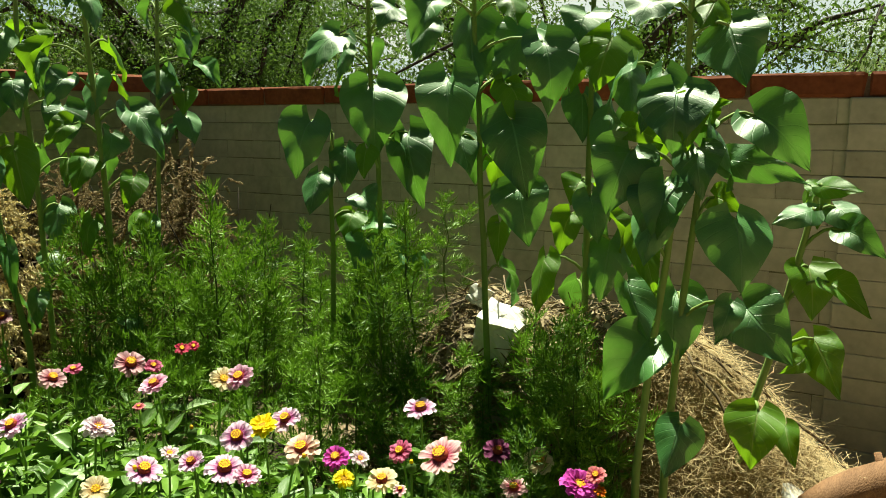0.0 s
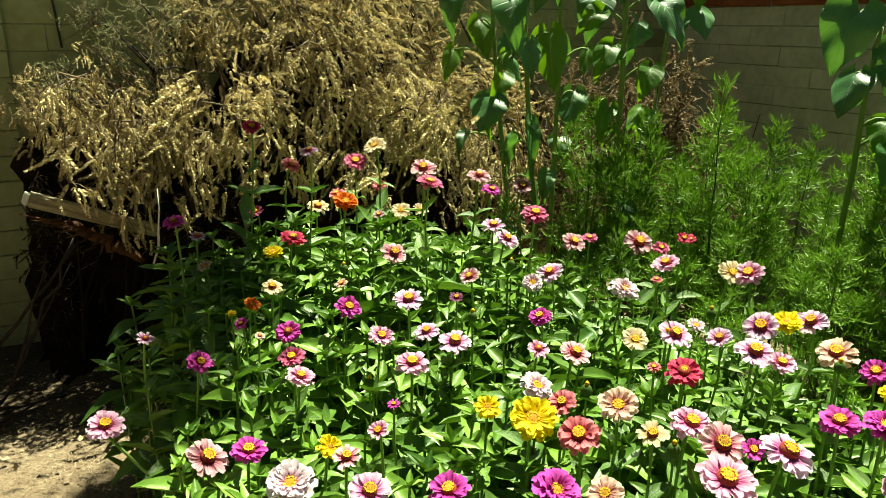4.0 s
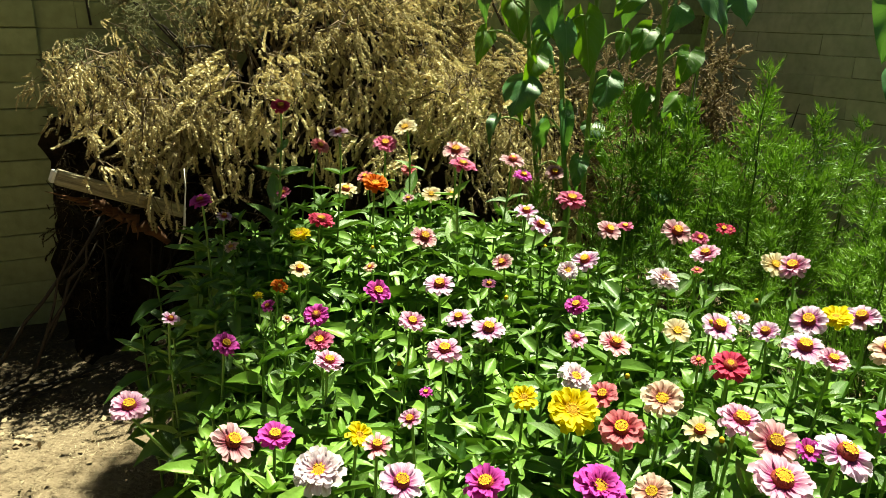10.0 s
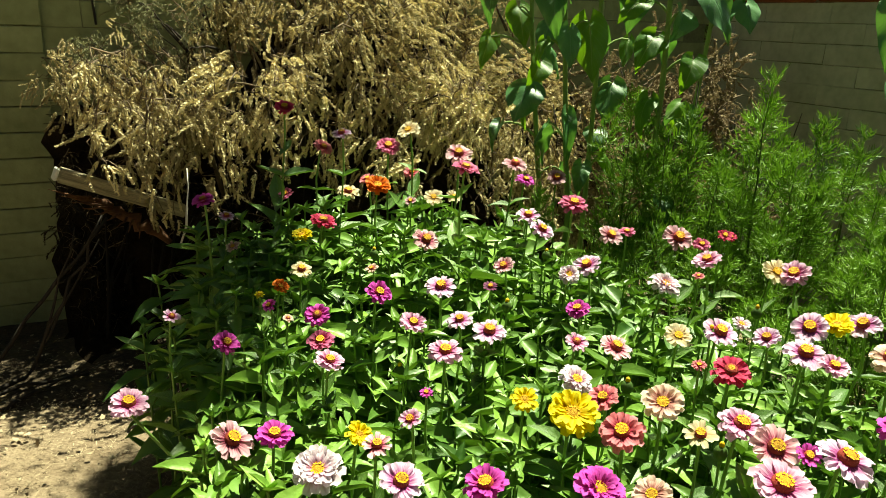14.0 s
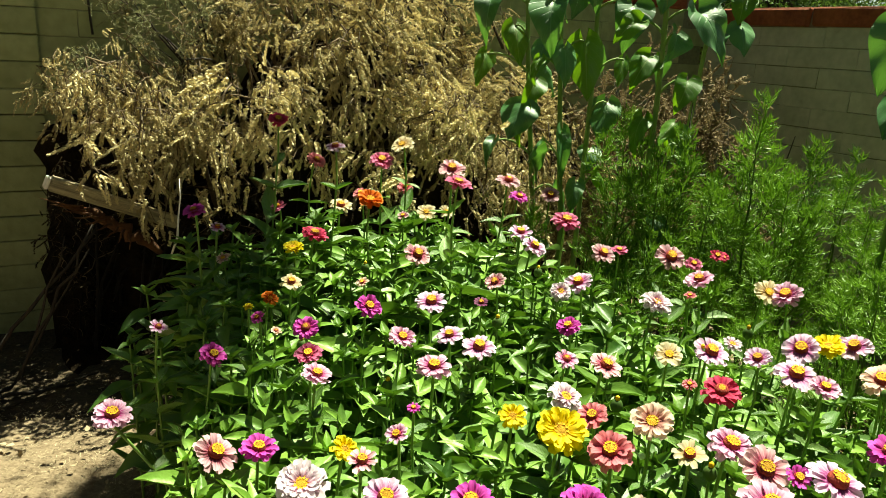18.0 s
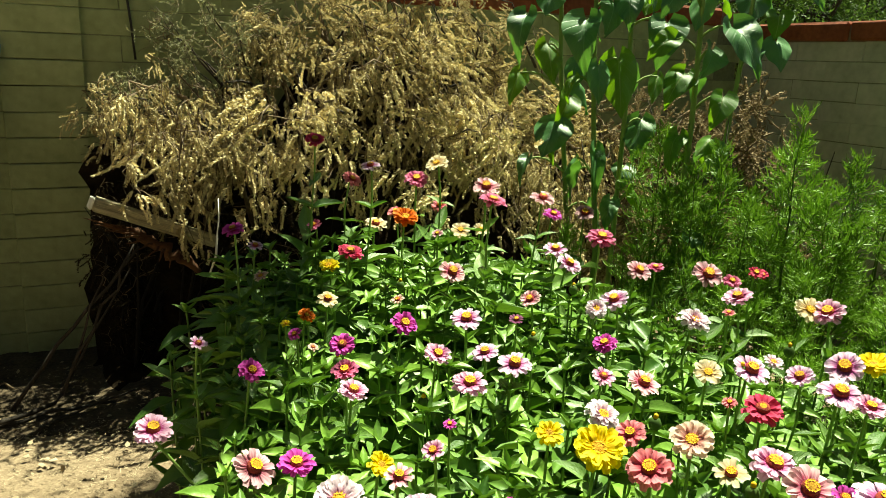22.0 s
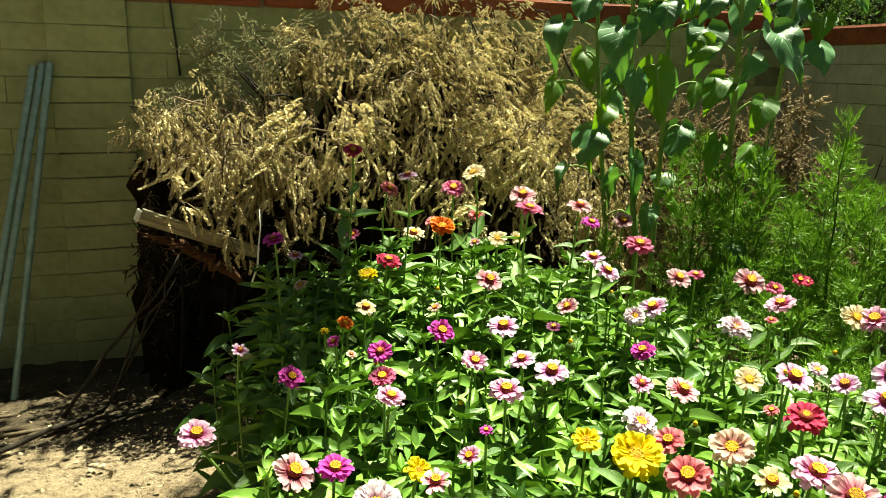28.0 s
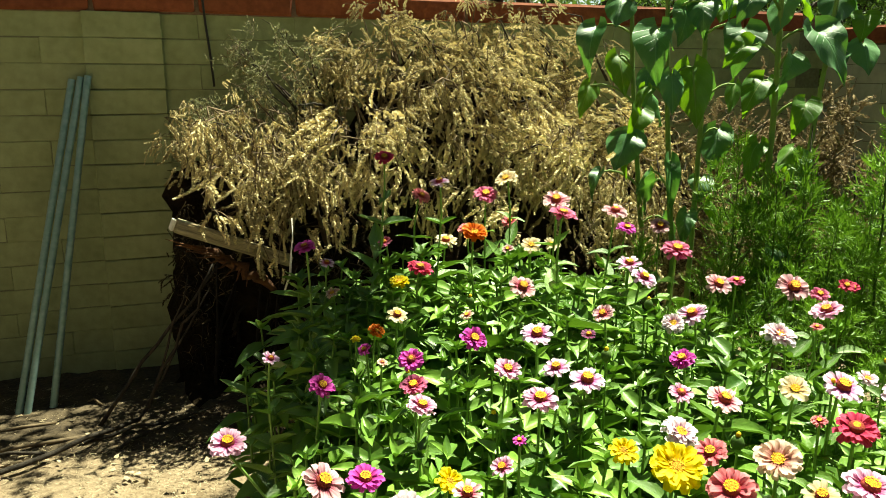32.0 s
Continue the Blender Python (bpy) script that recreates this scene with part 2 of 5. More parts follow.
M_DRY = leafy("dried_leaf", (0.16, 0.128, 0.056), (0.84, 0.735, 0.435), (0.53, 0.43, 0.20), 0.8, 0.2, 0.08, scale=22)
# greyer, darker copy of the dried leaf for sprays in tree shade
M_DRY_SHADED = leafy("shaded_dry_leaf", (0.13, 0.14, 0.075), (0.36, 0.36, 0.21), (0.24, 0.24, 0.11), 0.8, 0.2, 0.05, island=True)
# near-black copy of the dried leaf, its shade put into the colour
M_SHADE_LEAF = leafy("shade_black_leaf", (0.010, 0.008, 0.005), (0.045, 0.035, 0.02), (0.03, 0.022, 0.012), 0.9, 0.1, 0.05, island=True)
M_BROWN = leafy("withered_leaf", (0.09, 0.068, 0.036), (0.29, 0.225, 0.125), (0.2, 0.15, 0.08), 0.8, 0.2, 0.1, island=True)
M_ZLEAF = leafy("zinnia_leaf", (0.036, 0.10, 0.012), (0.15, 0.275, 0.04), (0.19, 0.38, 0.03), 0.45, 0.13, 0.6, scale=20, vein=(0.1317, 0.2325, 0.0698))
M_ZFOL = leafy("zinnia_foliage", (0.032, 0.092, 0.012), (0.20, 0.35, 0.054), (0.19, 0.38, 0.03), 0.45, 0.10, 0.42, scale=20, island=True)
M_ZSTEM = leafy("zinnia_stem", (0.13, 0.24, 0.045), (0.22, 0.36, 0.08), (0.2, 0.35, 0.05), 0.5, 0.12, 0.3)
M_CALYX = leafy("calyx", (0.05, 0.10, 0.02), (0.10, 0.17, 0.04), (0.1, 0.2, 0.03), 0.6, 0.1, 0.2)
M_DISC = surface("maroon_disc", (0.17, 0.02, 0.018), (0.40, 0.06, 0.032), 40, 0.8, 0.8, 150, dist=0.003)
M_DISC_GOLD = surface("golden_disc", (0.42, 0.19, 0.012), (0.72, 0.40, 0.03), 40, 0.8, 1.0, 150, dist=0.003)
M_FLORET = surface("yellow_floret", (0.70, 0.36, 0.01), (0.85, 0.55, 0.03), 60, 0.7, 0.3, 150)
M_SLEAF = leafy("sunflower_leaf", (0.016, 0.09, 0.016), (0.075, 0.22, 0.055), (0.17, 0.40, 0.045), 0.46, 0.22, 1.0, scale=9, vein=(0.10, 0.24, 0.09))
# paler, clearer leaf copy: yellow-green leaves, and ones glowing with sun behind them
M_SLEAF_PALE = leafy("sunflower_leaf_pale_backlit", (0.04, 0.13, 0.014), (0.10, 0.22, 0.022), (0.24, 0.47, 0.02), 0.46, 0.40, 0.5, scale=9, vein=(0.225, 0.285, 0.09))
M_SSTEM = leafy("sunflower_stem", (0.1456, 0.2352, 0.056), (0.2464, 0.336, 0.112), (0.224, 0.336, 0.0784), 0.6, 0.1, 0.2)
M_FERN = leafy("feathery_leaf", (0.02, 0.07, 0.008), (0.19, 0.34, 0.035), (0.19, 0.37, 0.03), 0.5, 0.22, 0.3, scale=7)
M_FSTEM = leafy("feathery_stem", (0.05, 0.09, 0.025), (0.10, 0.14, 0.04), (0.1, 0.16, 0.04), 0.6, 0.1, 0.2)
M_TREE = leafy("tree_leaf", (0.014, 0.046, 0.008), (0.07, 0.145, 0.024), (0.13, 0.23, 0.035), 0.55, 0.35, 0.3, island=True)
M_PALE_TREE = leafy("pale_tree_leaf", (0.13, 0.20, 0.08), (0.25, 0.33, 0.15), (0.32, 0.42, 0.16), 0.6, 0.35, 0.2, island=True)
M_SKY = bpy.data.materials.new("bright_hazy_sky")
M_SKY.use_nodes = True
sn, sl = M_SKY.node_tree.nodes, M_SKY.node_tree.links
sn.remove(sn["Principled BSDF"])
glow = sn.new("ShaderNodeEmission")
puff = sn.new("ShaderNodeTexNoise")
puff.inputs["Scale"].default_value, puff.inputs["Detail"].default_value = 3.0, 5
puff_co = sn.new("ShaderNodeTexCoord")
sl.new(puff_co.outputs["Generated"], puff.inputs["Vector"])
haze = ramp(sn, [(0.40, (0.60, 0.74, 0.90)), (0.56, (0.97, 0.98, 1.0))])
sl.new(puff.outputs[0], haze.inputs[0])
sl.new(haze.outputs[0], glow.inputs[0])
glow.inputs[1].default_value = 0.34
sl.new(glow.outputs[0], sn["Material Output"].inputs[0])
M_STUCCO = surface("white_stucco", (0.62, 0.60, 0.56), (0.78, 0.76, 0.72), 3, 0.9, 0.3, 60)


def galvanised():
    m, nt, ns, ln, bsdf = nodes_of("galvanised_steel")
    co = ns.new("ShaderNodeTexCoord")
    v = ns.new("ShaderNodeTexNoise")
    v.inputs["Scale"].default_value, v.inputs["Detail"].default_value = 35, 4
    ln.new(co.outputs["Object"], v.inputs["Vector"])
    r = ramp(ns, [(0.3, (0.20, 0.33, 0.31)), (0.7, (0.34, 0.48, 0.46))])
    ln.new(v.outputs[0], r.inputs[0])
    ln.new(r.outputs[0], bsdf.inputs["Base Color"])
    bsdf.inputs["Metallic"].default_value, bsdf.inputs["Roughness"].default_value = 0.45, 0.45
    return m


M_STEEL = galvanised()
PETALS = {k: petal_mat(k, *c) for k, c in dict(
    magenta=((0.42, 0.012, 0.18), (0.74, 0.10, 0.58)), rose=((0.42, 0.02, 0.10), (0.74, 0.20, 0.38)),
    lilac=((0.52, 0.10, 0.36), (0.90, 0.68, 0.88)), pink=((0.50, 0.05, 0.26), (0.90, 0.58, 0.76)),
    salmon=((0.52, 0.08, 0.17), (0.90, 0.60, 0.64)), coral=((0.52, 0.04, 0.09), (0.86, 0.30, 0.34)),
    crimson=((0.40, 0.012, 0.06), (0.76, 0.07, 0.18)), orange=((0.55, 0.09, 0.01), (0.80, 0.22, 0.02)),
    yellow=((0.86, 0.58, 0.01), (0.95, 0.82, 0.05)), cream=((0.66, 0.46, 0.22), (0.86, 0.76, 0.52)),
    white=((0.60, 0.28, 0.40), (0.90, 0.80, 0.86)), purple=((0.10, 0.015, 0.06), (0.26, 0.06, 0.17)),
    peach=((0.58, 0.24, 0.20), (0.90, 0.70, 0.57)), dusty=((0.30, 0.05, 0.09), (0.76, 0.48, 0.54))).items()}

# ---- mesh helpers ----
rng = np.random.default_rng(7)


def mesh_of(name, verts, faces, material, uvs=None, smooth=True):
    me = bpy.data.meshes.new(name)
    me.from_pydata([tuple(v) for v in verts], [], [tuple(f) for f in faces])
    me.materials.append(material)
    if uvs is not None:
        lay = me.uv_layers.new(name="UVMap")
        idx = np.empty(len(me.loops), dtype=np.int32)
        me.loops.foreach_get("vertex_index", idx)
        lay.data.foreach_set("uv", np.asarray(uvs, dtype=np.float32)[idx].ravel())
    if smooth:
        me.polygons.foreach_set("use_smooth", np.ones(len(me.polygons), dtype=bool))
    me.update()
    return me


def child(name, me, parent, m=None, label=""):
    ob = new(name, me)
    ob.parent = parent
    if m is not None:
        ob.matrix_local = m
    if label:
        ob["label"] = label
    return ob


def part(name, bm, material, parent, label=""):
    me = bpy.data.meshes.new(name)
    bm.to_mesh(me)
    bm.free()
    me.materials.append(material)
    return child(name, me, parent, None, label)


def thing(name, label, category, m=None, group="", kind=""):
    ob = new(name)
    ob.empty_display_size = 0.05
    if m is not None:
        ob.matrix_world = m
    return tagged(ob, label, category, group, kind)


def tube(points, radii, sides=6, cap=True):
    """Verts and faces of a round bar along points."""
    pts = [Vector(p) for p in points]
    vs, fs = [], []
    ref = Vector((0.31, 0.17, 0.93))
    for i, p in enumerate(pts):
        d = (pts[min(i + 1, len(pts) - 1)] - pts[max(i - 1, 0)]).normalized()
        if abs(d.dot(ref)) > 0.95:
            ref = Vector((0.9, 0.3, 0.1))
        a = d.cross(ref).normalized()
        b = d.cross(a)
        r = radii[i] if hasattr(radii, "__len__") else radii
        for k in range(sides):
            t = 2 * math.pi * k / sides
            vs.append(p + r * (math.cos(t) * a + math.sin(t) * b))
    for i in range(len(pts) - 1):
        for k in range(sides):
            q = (k + 1) % sides
            fs.append((i * sides + k, i * sides + q, (i + 1) * sides + q, (i + 1) * sides + k))
    if cap:
        fs.append(tuple(range(sides))[::-1])
        fs.append(tuple(range((len(pts) - 1) * sides, len(pts) * sides)))
    return vs, fs


def bend(a, b, n, sag=0.0, wob=0.0):
    """n+1 points from a to b, bowed by sag (down) and shaken by wob."""
    a, b = Vector(a), Vector(b)
    out = []
    for i in range(n + 1):
        t = i / n
        p = a.lerp(b, t) - Vector((0, 0, sag * 4 * t * (1 - t)))
        if 0 < i < n:
            p += Vector(rng.normal(0, 1, 3)) * wob
        out.append(p)
    return out


class Heap:
    """Gathers pieces into one mesh."""

    def __init__(self):
        self.v, self.f, self.n = [], [], 0

    def add(self, vs, fs):
        self.v.extend(tuple(p) for p in vs)
        self.f.extend(tuple(i + self.n for i in q) for q in fs)
        self.n = len(self.v)

    def mesh(self, name, material, smooth=True):
        return mesh_of(name, self.v, self.f, material, None, smooth)


def scatter(template, faces, origins, turns, scales):
    """One array of verts and faces: the template at each origin, with a 3x3 turn and a scale."""
    tv = np.asarray(template, float)
    n, k = len(origins), len(tv)
    allv = np.einsum("nij,nkj->nki", np.asarray(turns), tv[None] * np.asarray(scales).reshape(n, 1, -1)) + np.asarray(origins)[:, None]
    fa = []
    for i in range(n):
        fa.extend(tuple(j + i * k for j in f) for f in faces)
    return allv.reshape(-1, 3), fa


def frames_from(ahead, up):
    """3x3 turns that take y to ahead and z near up, row by row."""
    y = ahead / np.linalg.norm(ahead, axis=1, keepdims=True)
    x = np.cross(y, up)
    x /= np.linalg.norm(x, axis=1, keepdims=True) + 1e-9
    z = np.cross(x, y)
    return np.stack([x, y, z], -1)


def leaf_sheet(rows, cols, profile, fold=0.2, curl=0.2, lobe=0.0, wave=0.0, seed=0, bulge=0.0, pucker=0.0, skew=0.0):
    """A leaf of length 1 along y and half width 0.5 at most: verts, faces and uvs."""
    r = np.random.default_rng(seed)
    vs, uv, fs = [], [], []
    ph = r.uniform(0, 6.28, 2)
    for i in range(rows + 1):
        v = i / rows
        w = profile(v)
        for j in range(cols + 1):
            u = 2 * j / cols - 1
            y = v - lobe * abs(u) ** 1.6 * (1 - v) ** 2
            z = abs(u) ** 1.3 * fold * w - curl * v * v + bulge * v ** 0.8 * (1 - v) ** 1.2 + 0.5 * wave * math.sin(16 * v - 5 * abs(u)) * abs(u) + wave * abs(u) * math.sin(7 * v + ph[0 if u < 0 else 1])
            z += pucker * w * (abs(math.sin(22 * (v - 0.375 * abs(u)))) - 0.6) * min(1.0, 3 * abs(u)) + skew * u * w
            vs.append((u * w * 0.5, y, z))
            uv.append((0.5 + u * 0.5, v))
    c = cols + 1
    for i in range(rows):
        for j in range(cols):
            fs.append((i * c + j, i * c + j + 1, (i + 1) * c + j + 1, (i + 1) * c + j))
    return vs, fs, uv


def block_mesh(name, lx, ly, lz, material, bevel=0.006, rough=0.002, seed=0):
    """A masonry piece: a box with worn, softened edges and uneven faces, x along the wall."""
    r = random.Random(seed)
    bm = bmesh.new()
    bmesh.ops.create_cube(bm, size=1)
    bmesh.ops.scale(bm, vec=(lx, ly, lz), verts=bm.verts)
    bmesh.ops.bevel(bm, geom=list(bm.edges), offset=bevel, segments=1, affect="EDGES")
    for v in bm.verts:
        v.co += Vector((r.uniform(-1, 1), r.uniform(-1, 1), r.uniform(-1, 1))) * rough
    me = bpy.data.meshes.new(name)
    bm.to_mesh(me)
    bm.free()
    me.materials.append(material)
    return me


def box(bm, lo, hi):
    m = Matrix.LocRotScale([(a + b) / 2 for a, b in zip(lo, hi)], None, [b - a for a, b in zip(lo, hi)])
    bmesh.ops.create_cube(bm, size=1, matrix=m)


# ---- ground ----
ZC, COURSE = 1.522, 0.1016
TURN = radians(9.04)
CORNER = Vector((2.931, 3.910, 0))
ALONG = Vector((math.cos(TURN), math.sin(TURN), 0))
INTO = Vector((-math.sin(TURN), math.cos(TURN), 0))


def north_y(x):
    """The y of the long wall's face at x."""
    return 3.4437 + 0.1591 * x


def set_back(p):
    """Moves a point laid out against a wall along y = 3.216 back to the turned wall."""
    eye = Vector((0, 0.01, 1.27))
    d = Vector(p) - eye
    return eye + d * ((CORNER - eye).dot(INTO) / d.dot(INTO)) * (d.y / 3.206)



def smooth01(t):
    t = min(max(t, 0.0), 1.0)
    return t * t * (3 - 2 * t)


def heap_ends(y):
    """The heap runs out to nothing at both ends."""
    return smooth01((y + 0.68) / 0.3) * (1 - smooth01((y - 1.75) / 0.25))


def heap_z(x, y):
    """Height of the straw heap along the right-hand wall."""
    side = smooth01((x - 1.9) / 0.5) * (1 - (0.62 + 0.34 * smooth01((0.75 - y) / 0.5) - 0.6 * smooth01(-y / 0.2)) * smooth01((x - 2.45) / 0.7))
    along = 0.37 + 0.39 * smooth01((y + 0.03) / 0.62)
    along *= 1 - 0.75 * smooth01((y - 1.35) / 0.5)
    along *= heap_ends(y)
    return side * along + 0.02 * noise.noise((x * 4, y * 4, 0))


gv, gf = [], []
edges = [-160, -60, -20, -8] + [-4 + 0.2 * i for i in range(51)] + [8, 12, 20, 60, 160]
ng = len(edges)
for gy in edges:
    for gx in edges:
        near = max(abs(gx), abs(gy)) < 5
        gv.append((gx, gy, 0.012 * noise.noise((gx * 1.7, gy * 1.7, 3)) - 0.005 if near else -0.01))
for i in range(ng - 1):
    for j in range(ng - 1):
        gf.append((i * ng + j, i * ng + j + 1, (i + 1) * ng + j + 1, (i + 1) * ng + j))
tagged(new("ground", mesh_of("ground", gv, gf, M_EARTH)), "dry tan earth with straw mulch", "ground", kind="structure")

# soil sheet of the bed, shade under the plants put into its colour
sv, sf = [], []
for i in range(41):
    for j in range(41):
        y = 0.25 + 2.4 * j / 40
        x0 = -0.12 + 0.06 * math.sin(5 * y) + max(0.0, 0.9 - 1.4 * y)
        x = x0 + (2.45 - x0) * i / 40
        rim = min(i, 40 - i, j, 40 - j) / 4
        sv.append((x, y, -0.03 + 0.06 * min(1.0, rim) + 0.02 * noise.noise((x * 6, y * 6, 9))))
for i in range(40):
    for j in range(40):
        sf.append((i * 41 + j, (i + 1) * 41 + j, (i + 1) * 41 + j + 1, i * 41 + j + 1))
tagged(new("bed_soil", mesh_of("bed_soil", sv, sf, M_SOIL_SHADED)), "garden soil of the flower bed, coloured dark for the shade under the plants", "soil", kind="structure")

lv, lf = [], []
for i in range(61):
    for j in range(21):
        x = -2.4 + 2.5 * i / 60
        front = 2.52 + 0.16 * noise.noise((x * 3, 1, 4)) + 0.08 * noise.noise((x * 9, 5, 2)) + 0.35 * smooth01((-1.1 - x) / 0.5)
        y = front + (north_y(x) - 0.01 - front) * j / 20
        lv.append((x, y, -0.012 + 0.028 * min(1.0, j / 3) + 0.012 * noise.noise((x * 14, y * 14, 2)) * min(1.0, j / 3)))
for i in range(60):
    for j in range(20):
        lf.append((i * 21 + j, (i + 1) * 21 + j, (i + 1) * 21 + j + 1, i * 21 + j + 1))
tagged(new("mulch", mesh_of("mulch", lv, lf, M_MULCH)), "dark brown leaf mulch along the foot of the wall", "mulch", kind="structure")

# unseen plain walls added behind the camera, closing the yard to cut sky fill
for wname, lo, hi in (("wall_south", (-6, -4.3, 0), (5, -4.0, 3.4)), ("wall_west", (-5.3, -4.0, 0), (-5.0, 2.6, 2.6))):
    bm = bmesh.new()
    box(bm, lo, hi)
    w = part(wname, bm, M_ADDED_WALL, None)
    tagged(w, "plain brown wall added out of view to cut the sky light", "wall", kind="structure")

# ---- far side of the walls ----


def tree(name, label, base, height, crown, limbs, leaves, leaf_mat, size, seed, lean=(0, 0), low=0.8, stout=1.0, spread=0.22, peak=None):
    """A tapered trunk, limbs and a crown of many small leaves in uneven clumps."""
    r = np.random.default_rng(seed)
    t = thing(name, label, "tree", pose(*base))
    top = Vector((lean[0], lean[1], height * 0.45))
    child("trunk", mesh_of("trunk", *tube(bend((0, 0, -0.05), top, 5, 0, 0.05), [stout * w for w in (0.13, 0.12, 0.11, 0.10, 0.09, 0.08)], 8), M_BARK), t)
    tips = []
    for k in range(limbs):
        limb = Heap()
        a = 2 * math.pi * (k + r.uniform(-0.3, 0.3)) / limbs
        s = top * (r.uniform(0.55, 1.0) if peak is None else r.uniform(0.93, 1.0))
        e = Vector((top.x + math.cos(a) * crown[0] * r.uniform(0.5, 1), top.y + math.sin(a) * crown[1] * r.uniform(0.5, 1), max(low + 0.2, height * r.uniform(0.5, 1.0)) if peak is None else r.uniform(low + 0.2, peak)))
        pts = bend(s, e, 6, -0.15, 0.07)
        limb.add(*tube(pts, [stout * w for w in (0.07, 0.055, 0.045, 0.035, 0.026, 0.018, 0.008)], 6))
        for q in range(6):
            f = pts[2 + q % 5]
            g = f + Vector(r.normal(0, 1, 3)) * 0.16 * Vector(crown).length
            g.z = max(g.z - 0.15, low + 0.2)
            sub = bend(f, g, 4, 0.05, 0.04)
            limb.add(*tube(sub, [0.02, 0.016, 0.012, 0.008, 0.004], 5))
            tips += sub[1:]
        tips += pts[3:]
        child("limb", limb.mesh("limb", M_BARK), t)
    tp = np.array([tuple(p) for p in tips])
    pick = tp[r.integers(0, len(tp), leaves)]
    org = pick + r.normal(0, 1, (leaves, 3)) * [spread, spread, 0.17]
    org[:, 2] = np.where(org[:, 2] < low, low + r.uniform(0, 0.8, leaves), org[:, 2])
    ahead = r.normal(0, 1, (leaves, 3)) + [0, 0, -0.5]
    tv = [(0, 0, 0), (0.2, 0.45, 0.03), (0, 1, 0), (-0.2, 0.45, 0.03)]
    v, f = scatter(tv, [(0, 1, 2, 3)], org, frames_from(ahead, r.normal(0, 1, (leaves, 3))), r.uniform(0.6, 1.3, leaves) * size)
    child("crown", mesh_of("crown", v, f, leaf_mat, None, False), t)
    return t


tree("mesquite_tree", "dark-limbed mesquite tree with fine green leaves beyond the wall", (4.0, 5.7, 0), 3.6, (1.8, 1.8, 1.3), 14, 88000, M_TREE, 0.034, 11, (0.3, -0.2), 1.2, 1.5, 0.13)
tree("mesquite_tree", "broad green tree standing behind the other trees", (7.0, 8.6, 0), 3.9, (2.8, 2.8, 1.5), 13, 38000, M_TREE, 0.07, 16, (0, 0), 0.8, 1.3, 0.2)
tree("mesquite_tree", "fine-leaved green tree close behind the brick coping", (7.2, 3.5, 0), 3.2, (2.0, 2.9, 1.4), 14, 52000, M_TREE, 0.056, 12, (0, 0), 0.8, 1.3, 0.15)
tree("mesquite_tree", "dark-limbed mesquite tree with fine green leaves beyond the wall", (2.6, 8.0, 0), 4.2, (2.4, 2.0, 1.5), 11, 32000, M_TREE, 0.055, 13, (0, 0), 0.8, 1.4, 0.15)
tree("palo_verde_tree", "pale yellow-green palo verde tree in the distance", (15.0, 0.9, 0), 3.1, (2.2, 2.2, 1.2), 11, 40000, M_PALE_TREE, 0.05, 14)
# unseen tree added so that its crown shades the bed's left flank
tree("shade_tree", "unseen slender tree added over the wall to shade the left edge of the bed", (0.93, 4.4, 0), 8.2, (0.11, 0.56, 0.4), 11, 1250, M_TREE, 0.07, 17, (0.07, -1.58), 3.5, 0.25, 0.05, 4.1)
tree("shade_tree", "spreading tree that dapples the path beside the wall", (-1.18, 4.62, 0), 4.8, (1.6, 1.8, 1.0), 13, 22000, M_TREE, 0.088, 15, (0.2, -0.2), 2.5)

bv, bf = [], []
for i in range(13):
    a = radians(-25 + 8.5 * i)
    for z in (-1, 14, 34):
        bv.append((90 * math.cos(a), 90 * math.sin(a), z))
for i in range(12):
    for k in range(2):
        bf.append((3 * i + k, 3 * i + 3 + k, 3 * i + 4 + k, 3 * i + 1 + k))
tagged(new("backdrop", mesh_of("backdrop", bv, bf, M_SKY)), "bright hazy sky low over the trees", "sky", kind="structure")

house = thing("house", "low white stucco house beyond the trees", "house", pose(6.5, 11.5, 0, 0, 0, -30))
bm = bmesh.new()
box(bm, (-3, 0, 0), (3, 0.25, 2.35))
box(bm, (-3, 0.25, 0), (-2.75, 4, 2.35))
box(bm, (2.75, 0.25, 0), (3, 4, 2.35))
part("wall", bm, M_STUCCO, house)
bm = bmesh.new()
box(bm, (-3.25, -0.25, 2.35), (3.25, 4.2, 2.47))
part("roof", bm, M_STUCCO, house)

# ---- sunflowers ----
HEART = [leaf_sheet(18, 12, lambda v: 1.08 * math.sin(math.pi * min(1, (v * 0.994 + 0.006)) ** 0.56) ** 0.95 * (1 - 0.22 * v), fo, cu, 0.22, wa, s, bu, 0.016, sk)
         for s, (fo, cu, wa, bu, sk) in enumerate([(-0.16, 0.0, 0.06, 0.5, 0.10), (0.14, 0.12, 0.06, 0.7, -0.12), (-0.30, -0.05, 0.05, 0.4, 0.0), (0.05, 0.05, 0.08, 0.8, 0.12), (-0.22, -0.08, 0.09, 0.35, -0.14), (0.22, 0.0, 0.08, 0.55, 0.08), (-0.05, 0.12, 0.10, 0.9, -0.08)])]
LEAF_S = [mesh_of("leaf", v, f, M_SLEAF, uv) for v, f, uv in HEART]
LEAF_P = [mesh_of("leaf", v, f, M_SLEAF_PALE, uv) for v, f, uv in HEART]

zs = random.Random(77)


